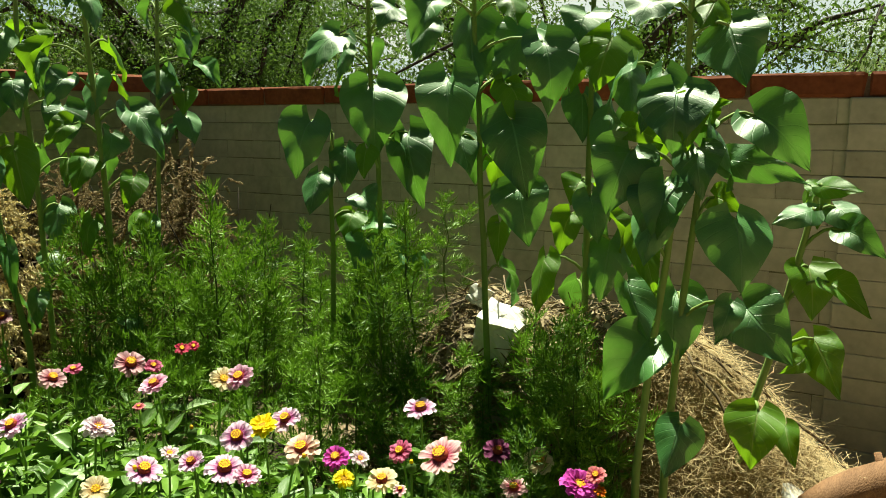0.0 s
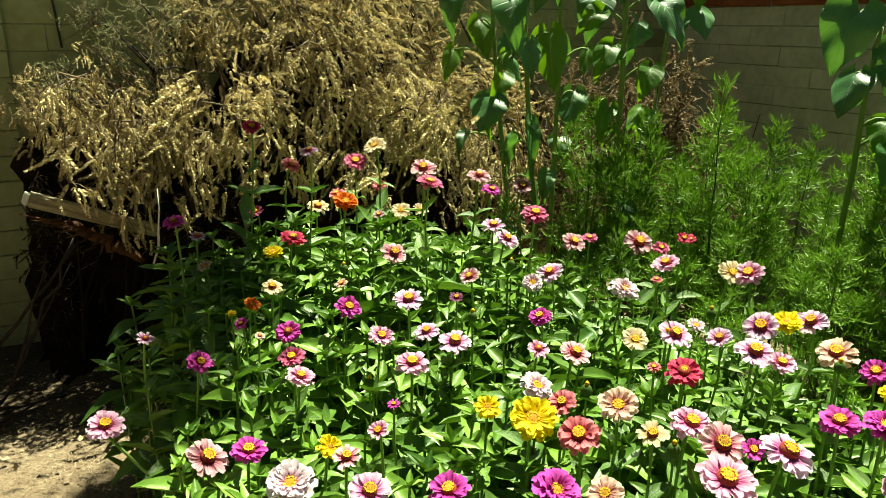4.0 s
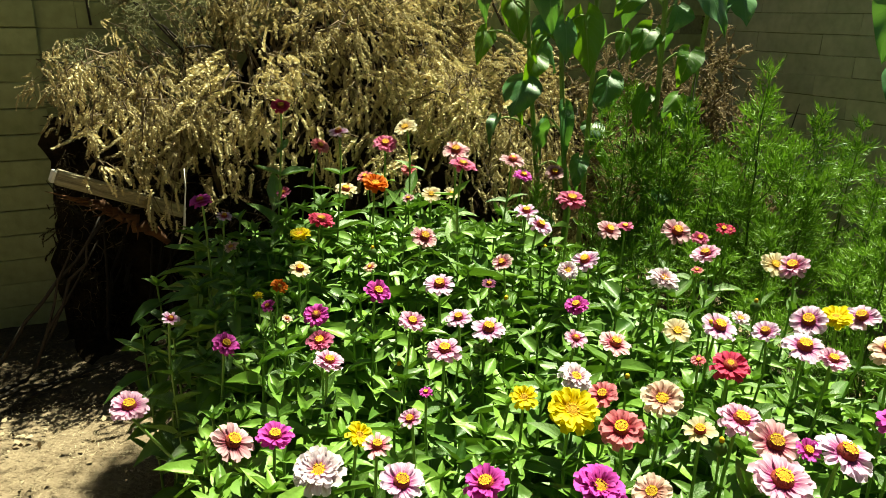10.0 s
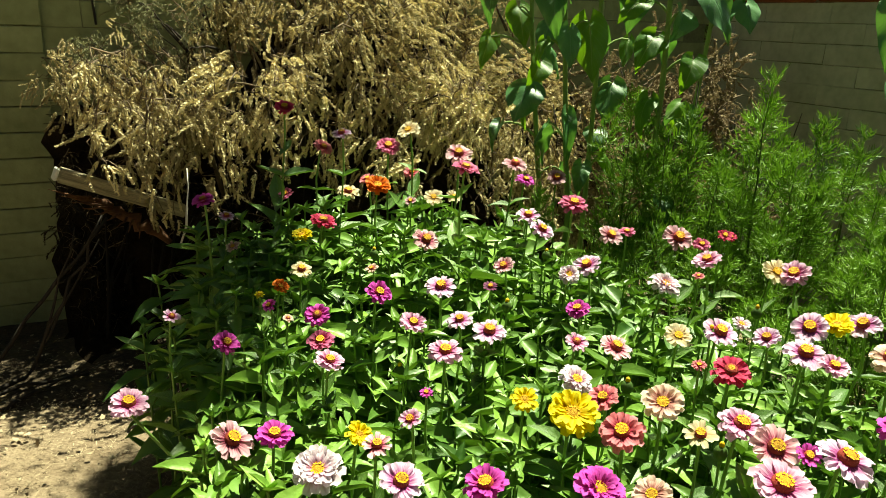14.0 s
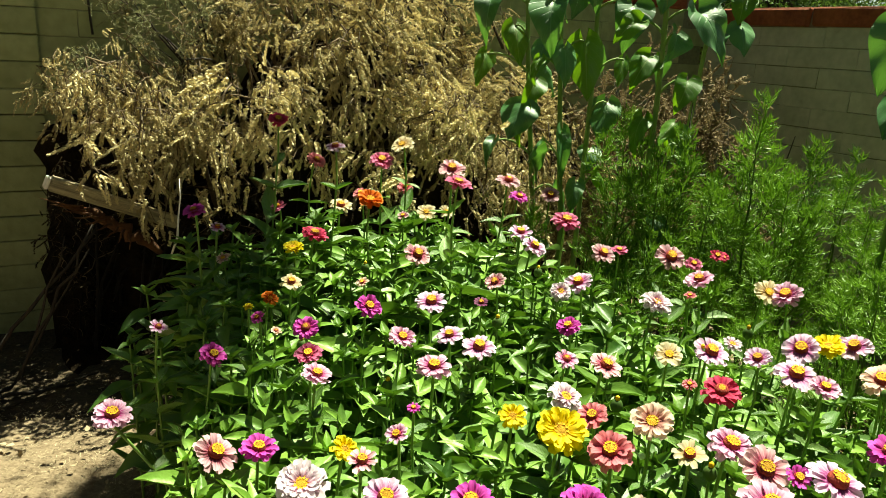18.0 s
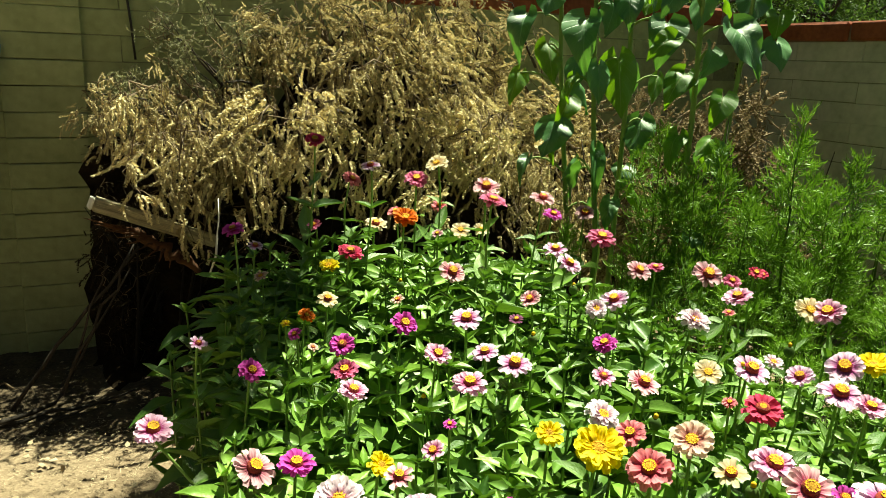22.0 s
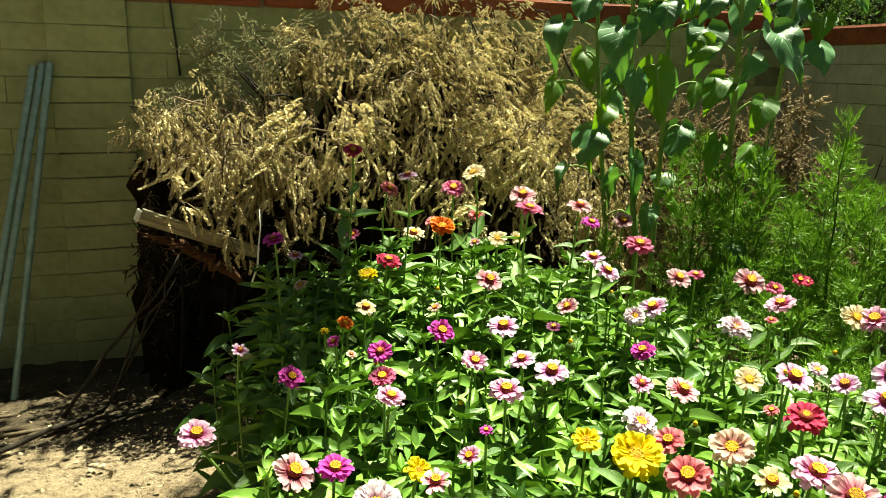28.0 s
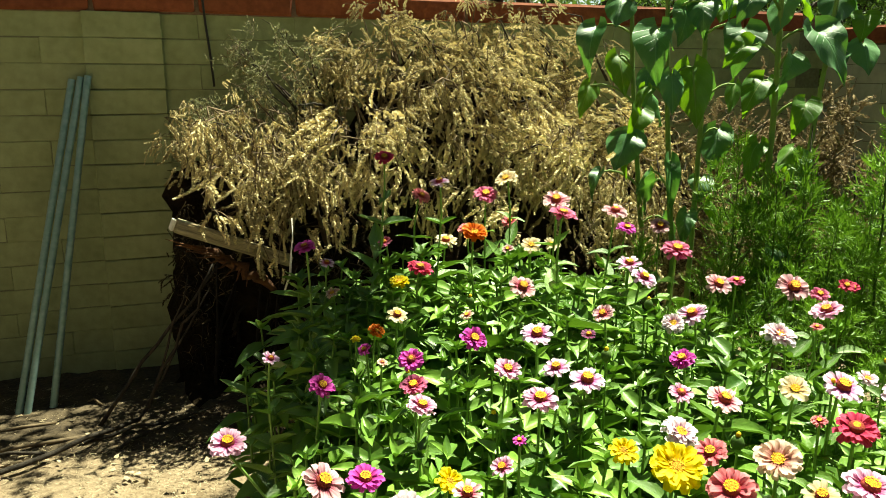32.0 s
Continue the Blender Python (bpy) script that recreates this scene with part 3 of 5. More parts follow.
def sunflower(stem, leaves):
    """stem: points from low to high. leaves: junction, tip, width, and 1 for a pale yellow-green one."""
    x0, y0, z0 = stem[0]
    tip = stem[-1]
    taller = y0 > 2.2 and x0 > 1.45
    if taller:
        stem = list(stem) + [(tip[0] + 0.01, tip[1], tip[2] + 0.22), (tip[0] + 0.015, tip[1], tip[2] + 0.45)]
    g = heap_z(x0, y0) if x0 > 1.9 and y0 < 1.9 else 0.0
    tall = stem[-1][2]
    t = thing("sunflower", "%s sunflower plant with large drooping heart-shaped leaves" % ("tall green" if tall > 1.5 else "short young green"), "sunflower", pose(x0, y0, 0), "sunflowers by the wall")
    off = Vector((x0, y0, 0))
    pts = [Vector(p) - off for p in stem]
    if z0 > g + 0.02:
        pts = [Vector((0, 0, g - 0.06))] + pts
    n = len(pts)
    fine = []
    for i in range(n - 1):
        for k in range(4):
            fine.append(pts[i].lerp(pts[i + 1], k / 4))
    fine.append(pts[-1])
    rad = [0.0115 - 0.0045 * i / len(fine) for i in range(len(fine))]
    child("stem", mesh_of("stem", *tube(fine, rad, 8), M_SSTEM), t)
    more = []
    if tall > 1.5:
        for k in range(8 if y0 < 2 else 12 if taller else 4):
            z = zs.uniform(0.72, 1.12) if y0 > 2 and k < 2 else zs.uniform(max(z0 + 0.25, 0.85), tall - 0.1) if not taller or k < 4 else zs.uniform(tip[2] - 0.2, tall)
            at = min(stem, key=lambda p: abs(p[2] - z))
            a = zs.uniform(0, 6.28)
            r1, sz = zs.uniform(0.06, 0.13), zs.uniform(0.09, 0.15)
            more.append((at[0] + r1 * math.cos(a), at[1] + r1 * math.sin(a), z, at[0] + (r1 + 0.35 * sz) * math.cos(a), at[1] + (r1 + 0.35 * sz) * math.sin(a), z - sz * 0.95, sz * 0.78, 1 if zs.random() < 0.15 else 0))
    for k, (jx, jy, jz, tx, ty, tz, w, pale) in enumerate(list(leaves) + more):
        j, e = Vector((jx, jy, jz)) - off, Vector((tx, ty, tz)) - off
        want = min(max(j.z - 0.05, fine[0].z + 0.1), fine[-1].z)
        a = min(fine, key=lambda p: abs(p.z - want))
        y = e - j
        ln = y.length
        y.normalize()
        side = Vector((j.x - a.x, j.y - a.y, 0))
        eye = -(Vector((x0, y0, 0))).normalized()
        up = (eye if k < len(leaves) else side.normalized() + eye * 0.4) + Vector((0, 0, 0.42)) + side * 1.5 + Vector(rng.normal(0, 0.2, 3))
        x = y.cross(up).normalized()
        z = x.cross(y)
        m = Matrix.Translation(j) @ Matrix((x, y, z)).transposed().to_4x4() @ Matrix.Diagonal((w * (1.04 if y0 < 2.2 else 0.86), ln * 1.06, ln, 1))
        # back plants get more pale copies, standing for sun through their leaves
        child("leaf", (LEAF_P if pale or (k * 7 + int(jx * 100)) % (5 if y0 > 2.3 else 12) == 0 else LEAF_S)[(k * 3 + int(jx * 50)) % 7], t, m)
        mid = a.lerp(j, 0.55) + Vector((0, 0, 0.035 + 0.25 * (j - a).length * 0.4))
        q = [a.lerp(mid, s).lerp(mid.lerp(j, s), s) for s in (0, 0.25, 0.5, 0.75, 1)]
        child("petiole", mesh_of("petiole", *tube(q, [0.0056, 0.005, 0.0046, 0.0042, 0.0038], 5), M_SSTEM), t)


sunflower([(2.237, 1.633, 0.523), (2.239, 1.631, 1.003), (2.234, 1.637, 1.335), (2.221, 1.652, 1.535), (2.217, 1.655, 1.73), (2.216, 1.657, 1.958)],
    [(2.234, 1.655, 1.552, 2.201, 1.617, 1.312, 0.232, 0),
     (2.171, 1.757, 1.725, 2.055, 1.813, 1.579, 0.166, 0),
     (2.343, 1.495, 1.773, 2.277, 1.494, 1.64, 0.129, 0),
     (2.327, 1.571, 1.385, 2.319, 1.505, 1.127, 0.176, 0),
     (2.291, 1.633, 0.985, 2.209, 1.649, 0.77, 0.166, 0),
     (2.188, 1.667, 0.995, 2.13, 1.657, 0.9, 0.124, 0),
     (2.123, 1.616, 1.171, 2.112, 1.553, 1.122, 0.124, 0),
     (2.221, 1.534, 1.807, 2.145, 1.544, 1.745, 0.145, 0)])
sunflower([(2.124, 1.78, 0.523), (2.132, 1.773, 0.939), (2.129, 1.776, 1.191), (2.137, 1.768, 1.385)],
    [(2.032, 1.766, 1.426, 1.959, 1.766, 1.239, 0.167, 0),
     (2.182, 1.746, 1.33, 2.141, 1.716, 1.177, 0.121, 0),
     (2.075, 1.777, 1.24, 2.016, 1.763, 1.104, 0.125, 0),
     (2.192, 1.725, 1.089, 2.135, 1.71, 0.998, 0.115, 0),
     (2.25, 1.694, 1.049, 2.282, 1.596, 1.043, 0.104, 0)])
sunflower([(2.157, 1.095, 0.557), (2.151, 1.104, 0.806), (2.145, 1.111, 1.047), (2.138, 1.122, 1.227), (2.135, 1.126, 1.454), (2.125, 1.139, 1.689), (2.122, 1.143, 1.885)],
    [(2.147, 1.165, 1.738, 2.118, 1.12, 1.513, 0.168, 0),
     (2.24, 1.009, 1.691, 2.138, 1.064, 1.534, 0.142, 0),
     (2.0, 1.142, 1.551, 1.961, 1.112, 1.315, 0.177, 0),
     (2.123, 1.002, 1.432, 2.11, 0.937, 1.209, 0.186, 0),
     (2.178, 0.934, 1.657, 2.152, 0.886, 1.461, 0.151, 0),
     (2.144, 0.981, 1.234, 2.119, 0.932, 1.066, 0.163, 0),
     (2.192, 1.081, 1.108, 2.145, 1.059, 0.995, 0.074, 1),
     (2.101, 1.172, 1.385, 2.076, 1.122, 1.275, 0.106, 0),
     (2.014, 1.205, 1.78, 1.935, 1.227, 1.663, 0.124, 0),
     (2.133, 1.015, 1.778, 2.101, 0.975, 1.708, 0.089, 1)])
sunflower([(2.398, 0.874, 0.634), (2.397, 0.877, 1.038), (2.396, 0.878, 1.276), (2.396, 0.878, 1.454), (2.396, 0.878, 1.696), (2.394, 0.882, 1.897)],
    [(2.294, 0.891, 1.625, 2.247, 0.873, 1.512, 0.085, 1),
     (2.339, 0.786, 1.677, 2.275, 0.804, 1.528, 0.185, 0),
     (2.416, 0.92, 1.512, 2.373, 0.893, 1.37, 0.126, 0),
     (2.384, 0.796, 1.446, 2.323, 0.807, 1.275, 0.115, 0),
     (2.348, 0.845, 1.192, 2.315, 0.799, 1.06, 0.115, 0),
     (2.312, 0.981, 0.991, 2.26, 0.974, 0.819, 0.115, 1),
     (2.449, 0.818, 1.046, 2.393, 0.82, 0.858, 0.163, 0),
     (2.42, 0.769, 1.594, 2.381, 0.734, 1.429, 0.115, 0),
     (2.42, 0.912, 1.237, 2.36, 0.92, 1.168, 0.102, 1),
     (2.298, 0.852, 1.743, 2.241, 0.856, 1.665, 0.148, 0)])
sunflower([(1.979, 0.508, 0.525), (1.986, 0.489, 0.823), (1.996, 0.463, 1.091), (2.0, 0.449, 1.316), (2.003, 0.44, 1.557), (2.004, 0.439, 1.786)],
    [(1.896, 0.478, 1.695, 1.836, 0.498, 1.642, 0.137, 0),
     (1.996, 0.349, 1.646, 1.962, 0.294, 1.515, 0.152, 0),
     (2.022, 0.392, 1.703, 1.966, 0.402, 1.639, 0.09, 1),
     (1.907, 0.426, 1.501, 1.858, 0.414, 1.369, 0.171, 0),
     (1.924, 0.541, 1.36, 1.862, 0.566, 1.217, 0.152, 0),
     (1.928, 0.38, 1.368, 1.884, 0.353, 1.269, 0.113, 0),
     (1.912, 0.442, 1.277, 1.855, 0.454, 1.151, 0.152, 0),
     (1.943, 0.518, 1.152, 1.912, 0.456, 1.021, 0.075, 1),
     (1.949, 0.544, 1.033, 1.923, 0.468, 0.903, 0.101, 0),
     (1.942, 0.475, 0.897, 1.862, 0.553, 0.752, 0.145, 0),
     (1.941, 0.559, 1.417, 1.922, 0.465, 1.385, 0.065, 0)])
sunflower([(2.029, 0.45, 0.571), (2.031, 0.441, 0.729), (2.035, 0.429, 1.001), (2.039, 0.415, 1.175), (2.043, 0.404, 1.329), (2.048, 0.387, 1.431)],
    [(2.083, 0.354, 1.336, 2.084, 0.179, 1.294, 0.085, 0),
     (2.076, 0.3, 1.444, 2.063, 0.17, 1.334, 0.139, 0),
     (1.989, 0.305, 1.207, 1.948, 0.268, 1.048, 0.179, 0),
     (2.094, 0.385, 1.243, 2.063, 0.313, 1.22, 0.073, 1),
     (2.071, 0.456, 0.994, 2.025, 0.437, 0.821, 0.158, 0),
     (2.019, 0.31, 0.994, 1.963, 0.322, 0.909, 0.073, 0),
     (2.081, 0.295, 0.983, 2.066, 0.175, 0.863, 0.158, 0),
     (2.005, 0.406, 0.666, 1.949, 0.418, 0.546, 0.12, 0),
     (2.023, 0.38, 1.451, 1.985, 0.334, 1.476, 0.059, 1),
     (2.041, 0.394, 1.431, 1.979, 0.426, 1.405, 0.059, 1)])
sunflower([(2.27, 0.349, 0.335), (2.277, 0.303, 0.652), (2.283, 0.27, 0.788), (2.29, 0.232, 1.012), (2.294, 0.208, 1.135), (2.297, 0.188, 1.26)],
    [(2.188, 0.175, 1.218, 2.125, 0.251, 1.183, 0.078, 0),
     (2.322, 0.15, 1.213, 2.284, 0.076, 1.16, 0.084, 0),
     (2.292, 0.122, 1.16, 2.258, 0.023, 1.113, 0.084, 0),
     (2.313, 0.199, 1.053, 2.267, 0.17, 0.932, 0.139, 1),
     (2.254, 0.136, 1.031, 2.22, 0.038, 0.967, 0.078, 1),
     (2.306, 0.169, 0.865, 2.268, 0.095, 0.734, 0.11, 1),
     (2.291, 0.183, 0.822, 2.233, 0.223, 0.78, 0.068, 1),
     (2.213, 0.27, 0.668, 2.162, 0.268, 0.531, 0.139, 1),
     (2.291, 0.216, 0.612, 2.247, 0.178, 0.526, 0.068, 1),
     (2.258, 0.18, 1.271, 2.205, 0.193, 1.246, 0.065, 1),
     (2.205, 0.164, 1.276, 2.17, 0.074, 1.27, 0.057, 1),
     (2.331, 0.192, 1.258, 2.282, 0.181, 1.161, 0.065, 1)])
sunflower([(1.603, 2.378, 0.726), (1.606, 2.377, 1.107), (1.602, 2.378, 1.235), (1.597, 2.382, 1.423), (1.587, 2.388, 1.625), (1.583, 2.391, 1.782)],
    [(1.621, 2.414, 1.584, 1.578, 2.382, 1.448, 0.132, 0),
     (1.695, 2.337, 1.461, 1.753, 2.243, 1.293, 0.172, 0),
     (1.493, 2.361, 1.57, 1.415, 2.35, 1.479, 0.11, 0),
     (1.606, 2.319, 1.382, 1.561, 2.289, 1.291, 0.132, 0),
     (1.573, 2.41, 1.298, 1.5, 2.397, 1.185, 0.137, 0),
     (1.683, 2.325, 1.225, 1.633, 2.298, 1.115, 0.11, 1),
     (1.536, 2.445, 1.413, 1.438, 2.446, 1.34, 0.099, 0)])
sunflower([(2.018, 2.768, 0.6), (2.042, 2.753, 1.054), (2.05, 2.748, 1.208), (2.06, 2.741, 1.458), (2.079, 2.729, 1.863)],
    [(2.138, 2.663, 1.55, 2.108, 2.623, 1.457, 0.126, 1),
     (2.099, 2.768, 1.636, 2.063, 2.731, 1.516, 0.163, 0),
     (2.121, 2.628, 1.445, 2.116, 2.572, 1.331, 0.137, 0),
     (2.033, 2.647, 1.396, 2.01, 2.603, 1.336, 0.105, 0),
     (1.952, 2.689, 1.009, 1.939, 2.638, 0.873, 0.105, 0),
     (2.183, 2.58, 1.66, 2.21, 2.503, 1.57, 0.11, 0),
     (1.93, 2.702, 1.039, 1.86, 2.688, 0.97, 0.105, 0)])
sunflower([(1.341, 2.772, 0.673), (1.316, 2.782, 0.88), (1.291, 2.793, 1.081), (1.263, 2.804, 1.341), (1.245, 2.811, 1.592), (1.234, 2.816, 1.755)],
    [(1.145, 2.903, 1.492, 1.106, 2.865, 1.317, 0.144, 0),
     (1.215, 2.828, 1.383, 1.223, 2.77, 1.238, 0.13, 1),
     (1.223, 2.707, 1.091, 1.164, 2.677, 0.96, 0.182, 0),
     (1.092, 2.794, 1.27, 1.043, 2.76, 1.155, 0.088, 0),
     (1.204, 2.811, 1.591, 1.171, 2.771, 1.488, 0.14, 0),
     (1.135, 2.747, 0.941, 1.09, 2.712, 0.843, 0.07, 0),
     (1.285, 2.742, 1.182, 1.222, 2.713, 1.075, 0.116, 1)])
sunflower([(1.373, 2.563, 0.628), (1.349, 2.575, 0.822), (1.324, 2.588, 1.095), (1.303, 2.598, 1.339), (1.29, 2.605, 1.574), (1.283, 2.609, 1.726)],
    [(1.232, 2.544, 1.467, 1.218, 2.495, 1.281, 0.15, 0),
     (1.383, 2.561, 1.34, 1.387, 2.503, 1.134, 0.172, 0),
     (1.408, 2.567, 1.565, 1.393, 2.519, 1.447, 0.136, 0),
     (1.329, 2.562, 0.998, 1.319, 2.511, 0.817, 0.07, 0),
     (1.363, 2.6, 1.537, 1.322, 2.564, 1.417, 0.132, 0),
     (1.247, 2.614, 1.318, 1.214, 2.575, 1.217, 0.11, 0)])
sunflower([(1.52, 2.698, 0.638), (1.518, 2.699, 0.867), (1.516, 2.7, 1.132), (1.505, 2.706, 1.469), (1.497, 2.71, 1.712)],
    [(1.566, 2.557, 1.478, 1.528, 2.52, 1.318, 0.169, 0),
     (1.571, 2.668, 1.113, 1.533, 2.631, 0.956, 0.145, 0),
     (1.556, 2.734, 0.916, 1.534, 2.689, 0.837, 0.117, 0),
     (1.59, 2.71, 1.595, 1.545, 2.677, 1.509, 0.141, 0),
     (1.624, 2.669, 1.284, 1.589, 2.631, 1.179, 0.07, 0)])


# ---- feathery plants ----


def feather_leaf(out, p, ahead, length, r):
    """A finely divided leaf: an arching midrib and long forward threads that bow upwards."""
    ahead = ahead.normalized()
    sidev = ahead.cross(Vector(r.normal(0, 1, 3))).normalized()
    upv = sidev.cross(ahead)
    prev = p
    for i in range(1, 6):
        t = i / 5
        q = p + ahead * length * t - Vector((0, 0, 0.20 * length * t * t))
        c = ahead.cross(Vector(r.normal(0, 1, 3))).normalized() * 0.0015
        out.add((prev - c, prev + c, q + c * 0.7, q - c * 0.7), [(0, 1, 2, 3)])
        for sd in (-1, 1):
            l2 = length * 0.55 * (1 - 0.25 * t) * r.uniform(0.75, 1.25)
            d2 = (ahead * 0.9 + sidev * sd * r.uniform(0.7, 1.2) + upv * r.uniform(-0.2, 0.4)).normalized()
            m = q + d2 * l2 * 0.5
            e = m + (d2 * 0.8 + ahead * 0.35 + Vector((0, 0, 0.6))).normalized() * l2 * 0.55
            w = d2.cross(Vector(r.normal(0, 1, 3))).normalized() * 0.0019
            out.add((q - w * 0.7, q + w * 0.7, m + w, m - w, e), [(0, 1, 2, 3), (3, 2, 4)])
        prev = q


def feather_variant(seed):
    """A plant one metre high: a bare lower stem and several dense upright plumes; stem mesh and foliage mesh."""
    r = np.random.default_rng(seed)
    st, fo = Heap(), Heap()
    main = bend((0, 0, -0.04), (r.uniform(-0.07, 0.07), r.uniform(-0.07, 0.07), 0.93), 8, 0, 0.008)
    st.add(*tube(main, [0.006, 0.006, 0.0055, 0.005, 0.0045, 0.004, 0.003, 0.002, 0.001], 5))
    lines = [(main, 0.66, 34)]
    for k in range(5):
        i = 3 + k % 4
        a = k * 2.4 + r.uniform(-0.4, 0.4)
        ln = r.uniform(0.17, 0.27) - 0.012 * i
        e = main[i] + Vector((math.cos(a) * 0.10, math.sin(a) * 0.10, ln))
        br = bend(main[i], e, 5, 0.03, 0.004)
        st.add(*tube(br, [0.003, 0.0028, 0.0024, 0.002, 0.0015, 0.001], 4))
        lines.append((br, main[i].z + ln * 0.30, 19))
    for pts, low, count in lines:
        zs = [q.z for q in pts]
        for k in range(count):
            # leaves crowd towards the tip of each plume
            z = low + (pts[-1].z - low) * r.uniform(0, 1) ** 0.75
            i = max(1, min(len(pts) - 1, sum(v < z for v in zs)))
            f = (z - zs[i - 1]) / max(1e-5, zs[i] - zs[i - 1])
            p = pts[i - 1].lerp(pts[i], min(1.0, max(0.0, f)))
            t = (z - low) / (pts[-1].z - low)
            a = k * 2.4 + r.uniform(-0.3, 0.3)
            feather_leaf(fo, p, Vector((math.cos(a), math.sin(a), 0.30 + 1.5 * t * t)), (0.098 - 0.042 * t) * r.uniform(0.8, 1.2), r)
    return st.mesh("stem", M_FSTEM), fo.mesh("foliage", M_FERN, False)


FEATHER = [feather_variant(40 + k) for k in range(6)]


def feathery_plant(x, y, z, h, k, turn):
    t = thing("feathery_plant", "green cosmos-like plant with thread-fine feathery leaves", "plant", pose(x, y, z, 0, 0, turn), "feathery plants")
    for nm, me in zip(("stem", "foliage"), FEATHER[k % 6]):
        child(nm, me, t, Matrix.Diagonal((0.55 + 0.45 * h, 0.55 + 0.45 * h, h, 1)))


placed = []
fr = random.Random(5)
tries = 0
while len(placed) < 62 and tries < 6000:
    tries += 1
    x, y = fr.uniform(1.15, 2.45), fr.uniform(0.62, 2.5)
    edge = 2.16 - 0.40 * y if y > 1.0 else 1.95 - 0.19 * y
    if x < edge - 0.13 or (x > 1.9 and y < 1.45 and (x - 1.9) * 1.2 > fr.random()) or (x > 2.15 and y < 1.1) or any((x - a) ** 2 + (y - b) ** 2 < 0.128 ** 2 for a, b in placed):
        continue
    placed.append((x, y))
    depth = x - edge
    h = 0.72 + max(-0.12, min(0.30, 0.5 * depth)) + fr.uniform(-0.20, 0.16)
    if y < 1.35:
        h -= 0.15
    if abs(x * 1.32 - (y + 0.18) * 2.07 - 0.27) < 0.22 and x > 1.5:
        h = min(h, 0.58)
    feathery_plant(x, y, heap_z(x, y) * 0.8 if x > 1.95 and y < 1.8 else 0, h - (0.5 * heap_z(x, y) if x > 1.95 and y < 1.8 else 0), len(placed), fr.uniform(0, 360))
for k, (x, y, h) in enumerate(((1.79, 2.04, 1.25), (1.50, 2.32, 1.15), (1.56, 2.2, 1.05), (1.93, 1.3, 1.1), (2.2, 0.72, 0.85), (1.86, 1.95, 1.0), (2.06, 0.86, 0.9), (1.92, 0.96, 0.55), (2.02, 1.36, 0.85), (1.9, 1.12, 0.5), (2.1, 0.80, 0.78), (1.92, 0.84, 0.62), (1.98, 0.72, 0.92), (2.03, 0.66, 0.95), (1.94, 0.64, 0.78), (2.07, 0.71, 0.88), (2.0, 0.58, 0.8), (1.9, 0.74, 0.7), (2.08, 0.6, 0.84), (2.13, 1.05, 0.66))):
    feathery_plant(x, y, 0, h, k, 60 * k)

# ---- zinnias ----
OVATE = [leaf_sheet(5, 4, lambda v: 0.42 * math.sin(math.pi * min(1, v * 0.95 + 0.05) ** 0.75), fo, cu, 0.05, 0.02, s) for s, (fo, cu) in enumerate([(0.35, 0.22), (0.25, 0.4), (0.45, 0.1), (0.3, -0.05)])]
LEAF_Z = [mesh_of("leaf", v, f, M_ZLEAF, uv) for v, f, uv in OVATE]
PETAL = {}
for pk, pm in PETALS.items():
    sheets = [leaf_sheet(6, 4, lambda v: 0.40 * (0.35 + 0.65 * math.sin(math.pi * 0.5 * min(1, v * 1.3))) * (1 if v < 0.7 else 0.93 if v < 0.9 else 0.66), fo, cu, -0.05, 0.05, s) for s, (fo, cu) in enumerate(((0.20, 0.02), (0.10, 0.20), (0.30, 0.10), (-0.08, 0.12)))]
    PETAL[pk] = [mesh_of("petal", v, f, pm, uv) for v, f, uv in sheets]


def head_mesh(mat, prof, crown):
    """Disc of a flower with its green cup below and, from ring crown up, a golden top; radius 1 for the whole flower."""
    vs, fs = [], []
    s = 12
    for rr, z in prof[:-1]:
        for k in range(s):
            a = 2 * math.pi * k / s
            vs.append((rr * math.cos(a), rr * math.sin(a), z))
    vs.append((0, 0, prof[-1][1]))
    n = len(prof) - 1
    for i in range(n - 1):
        for k in range(s):
            fs.append((i * s + k, i * s + (k + 1) % s, (i + 1) * s + (k + 1) % s, (i + 1) * s + k))
    for k in range(s):
        fs.append(((n - 1) * s + k, (n - 1) * s + (k + 1) % s, n * s))
    me = mesh_of("flower_head", vs, fs, mat)
    me.materials.append(M_CALYX)
    me.materials.append(M_DISC_GOLD)
    for i, p in enumerate(me.polygons):
        p.material_index = 1 if i < 3 * s else 2 if i >= crown * s else 0
    return me


CUP = [(0.02, -0.30), (0.10, -0.26), (0.20, -0.12), (0.25, 0.0)]
HEADS = {"dark": head_mesh(M_DISC, CUP + [(0.35, 0.06), (0.36, 0.18), (0.31, 0.30), (0.17, 0.37), (0.0, 0.36)], 7),
         "gold": head_mesh(M_DISC_GOLD, CUP + [(0.27, 0.06), (0.24, 0.13), (0.14, 0.18), (0.0, 0.19)], 4)}


def floret_mesh(rad, z, n):
    h = Heap()
    for k in range(n):
        a = 2 * math.pi * k / n
        c = Vector((rad * math.cos(a), rad * math.sin(a), z + 0.03 * (k % 2)))
        for q in range(5):
            b = 2 * math.pi * q / 5
            d = Vector((math.cos(b), math.sin(b), 0.5))
            sd = Vector((-math.sin(b), math.cos(b), 0)) * 0.03
            h.add((c - sd, c + sd, c + d * 0.085), [(0, 1, 2)])
    return h.mesh("floret_ring", M_FLORET, False)


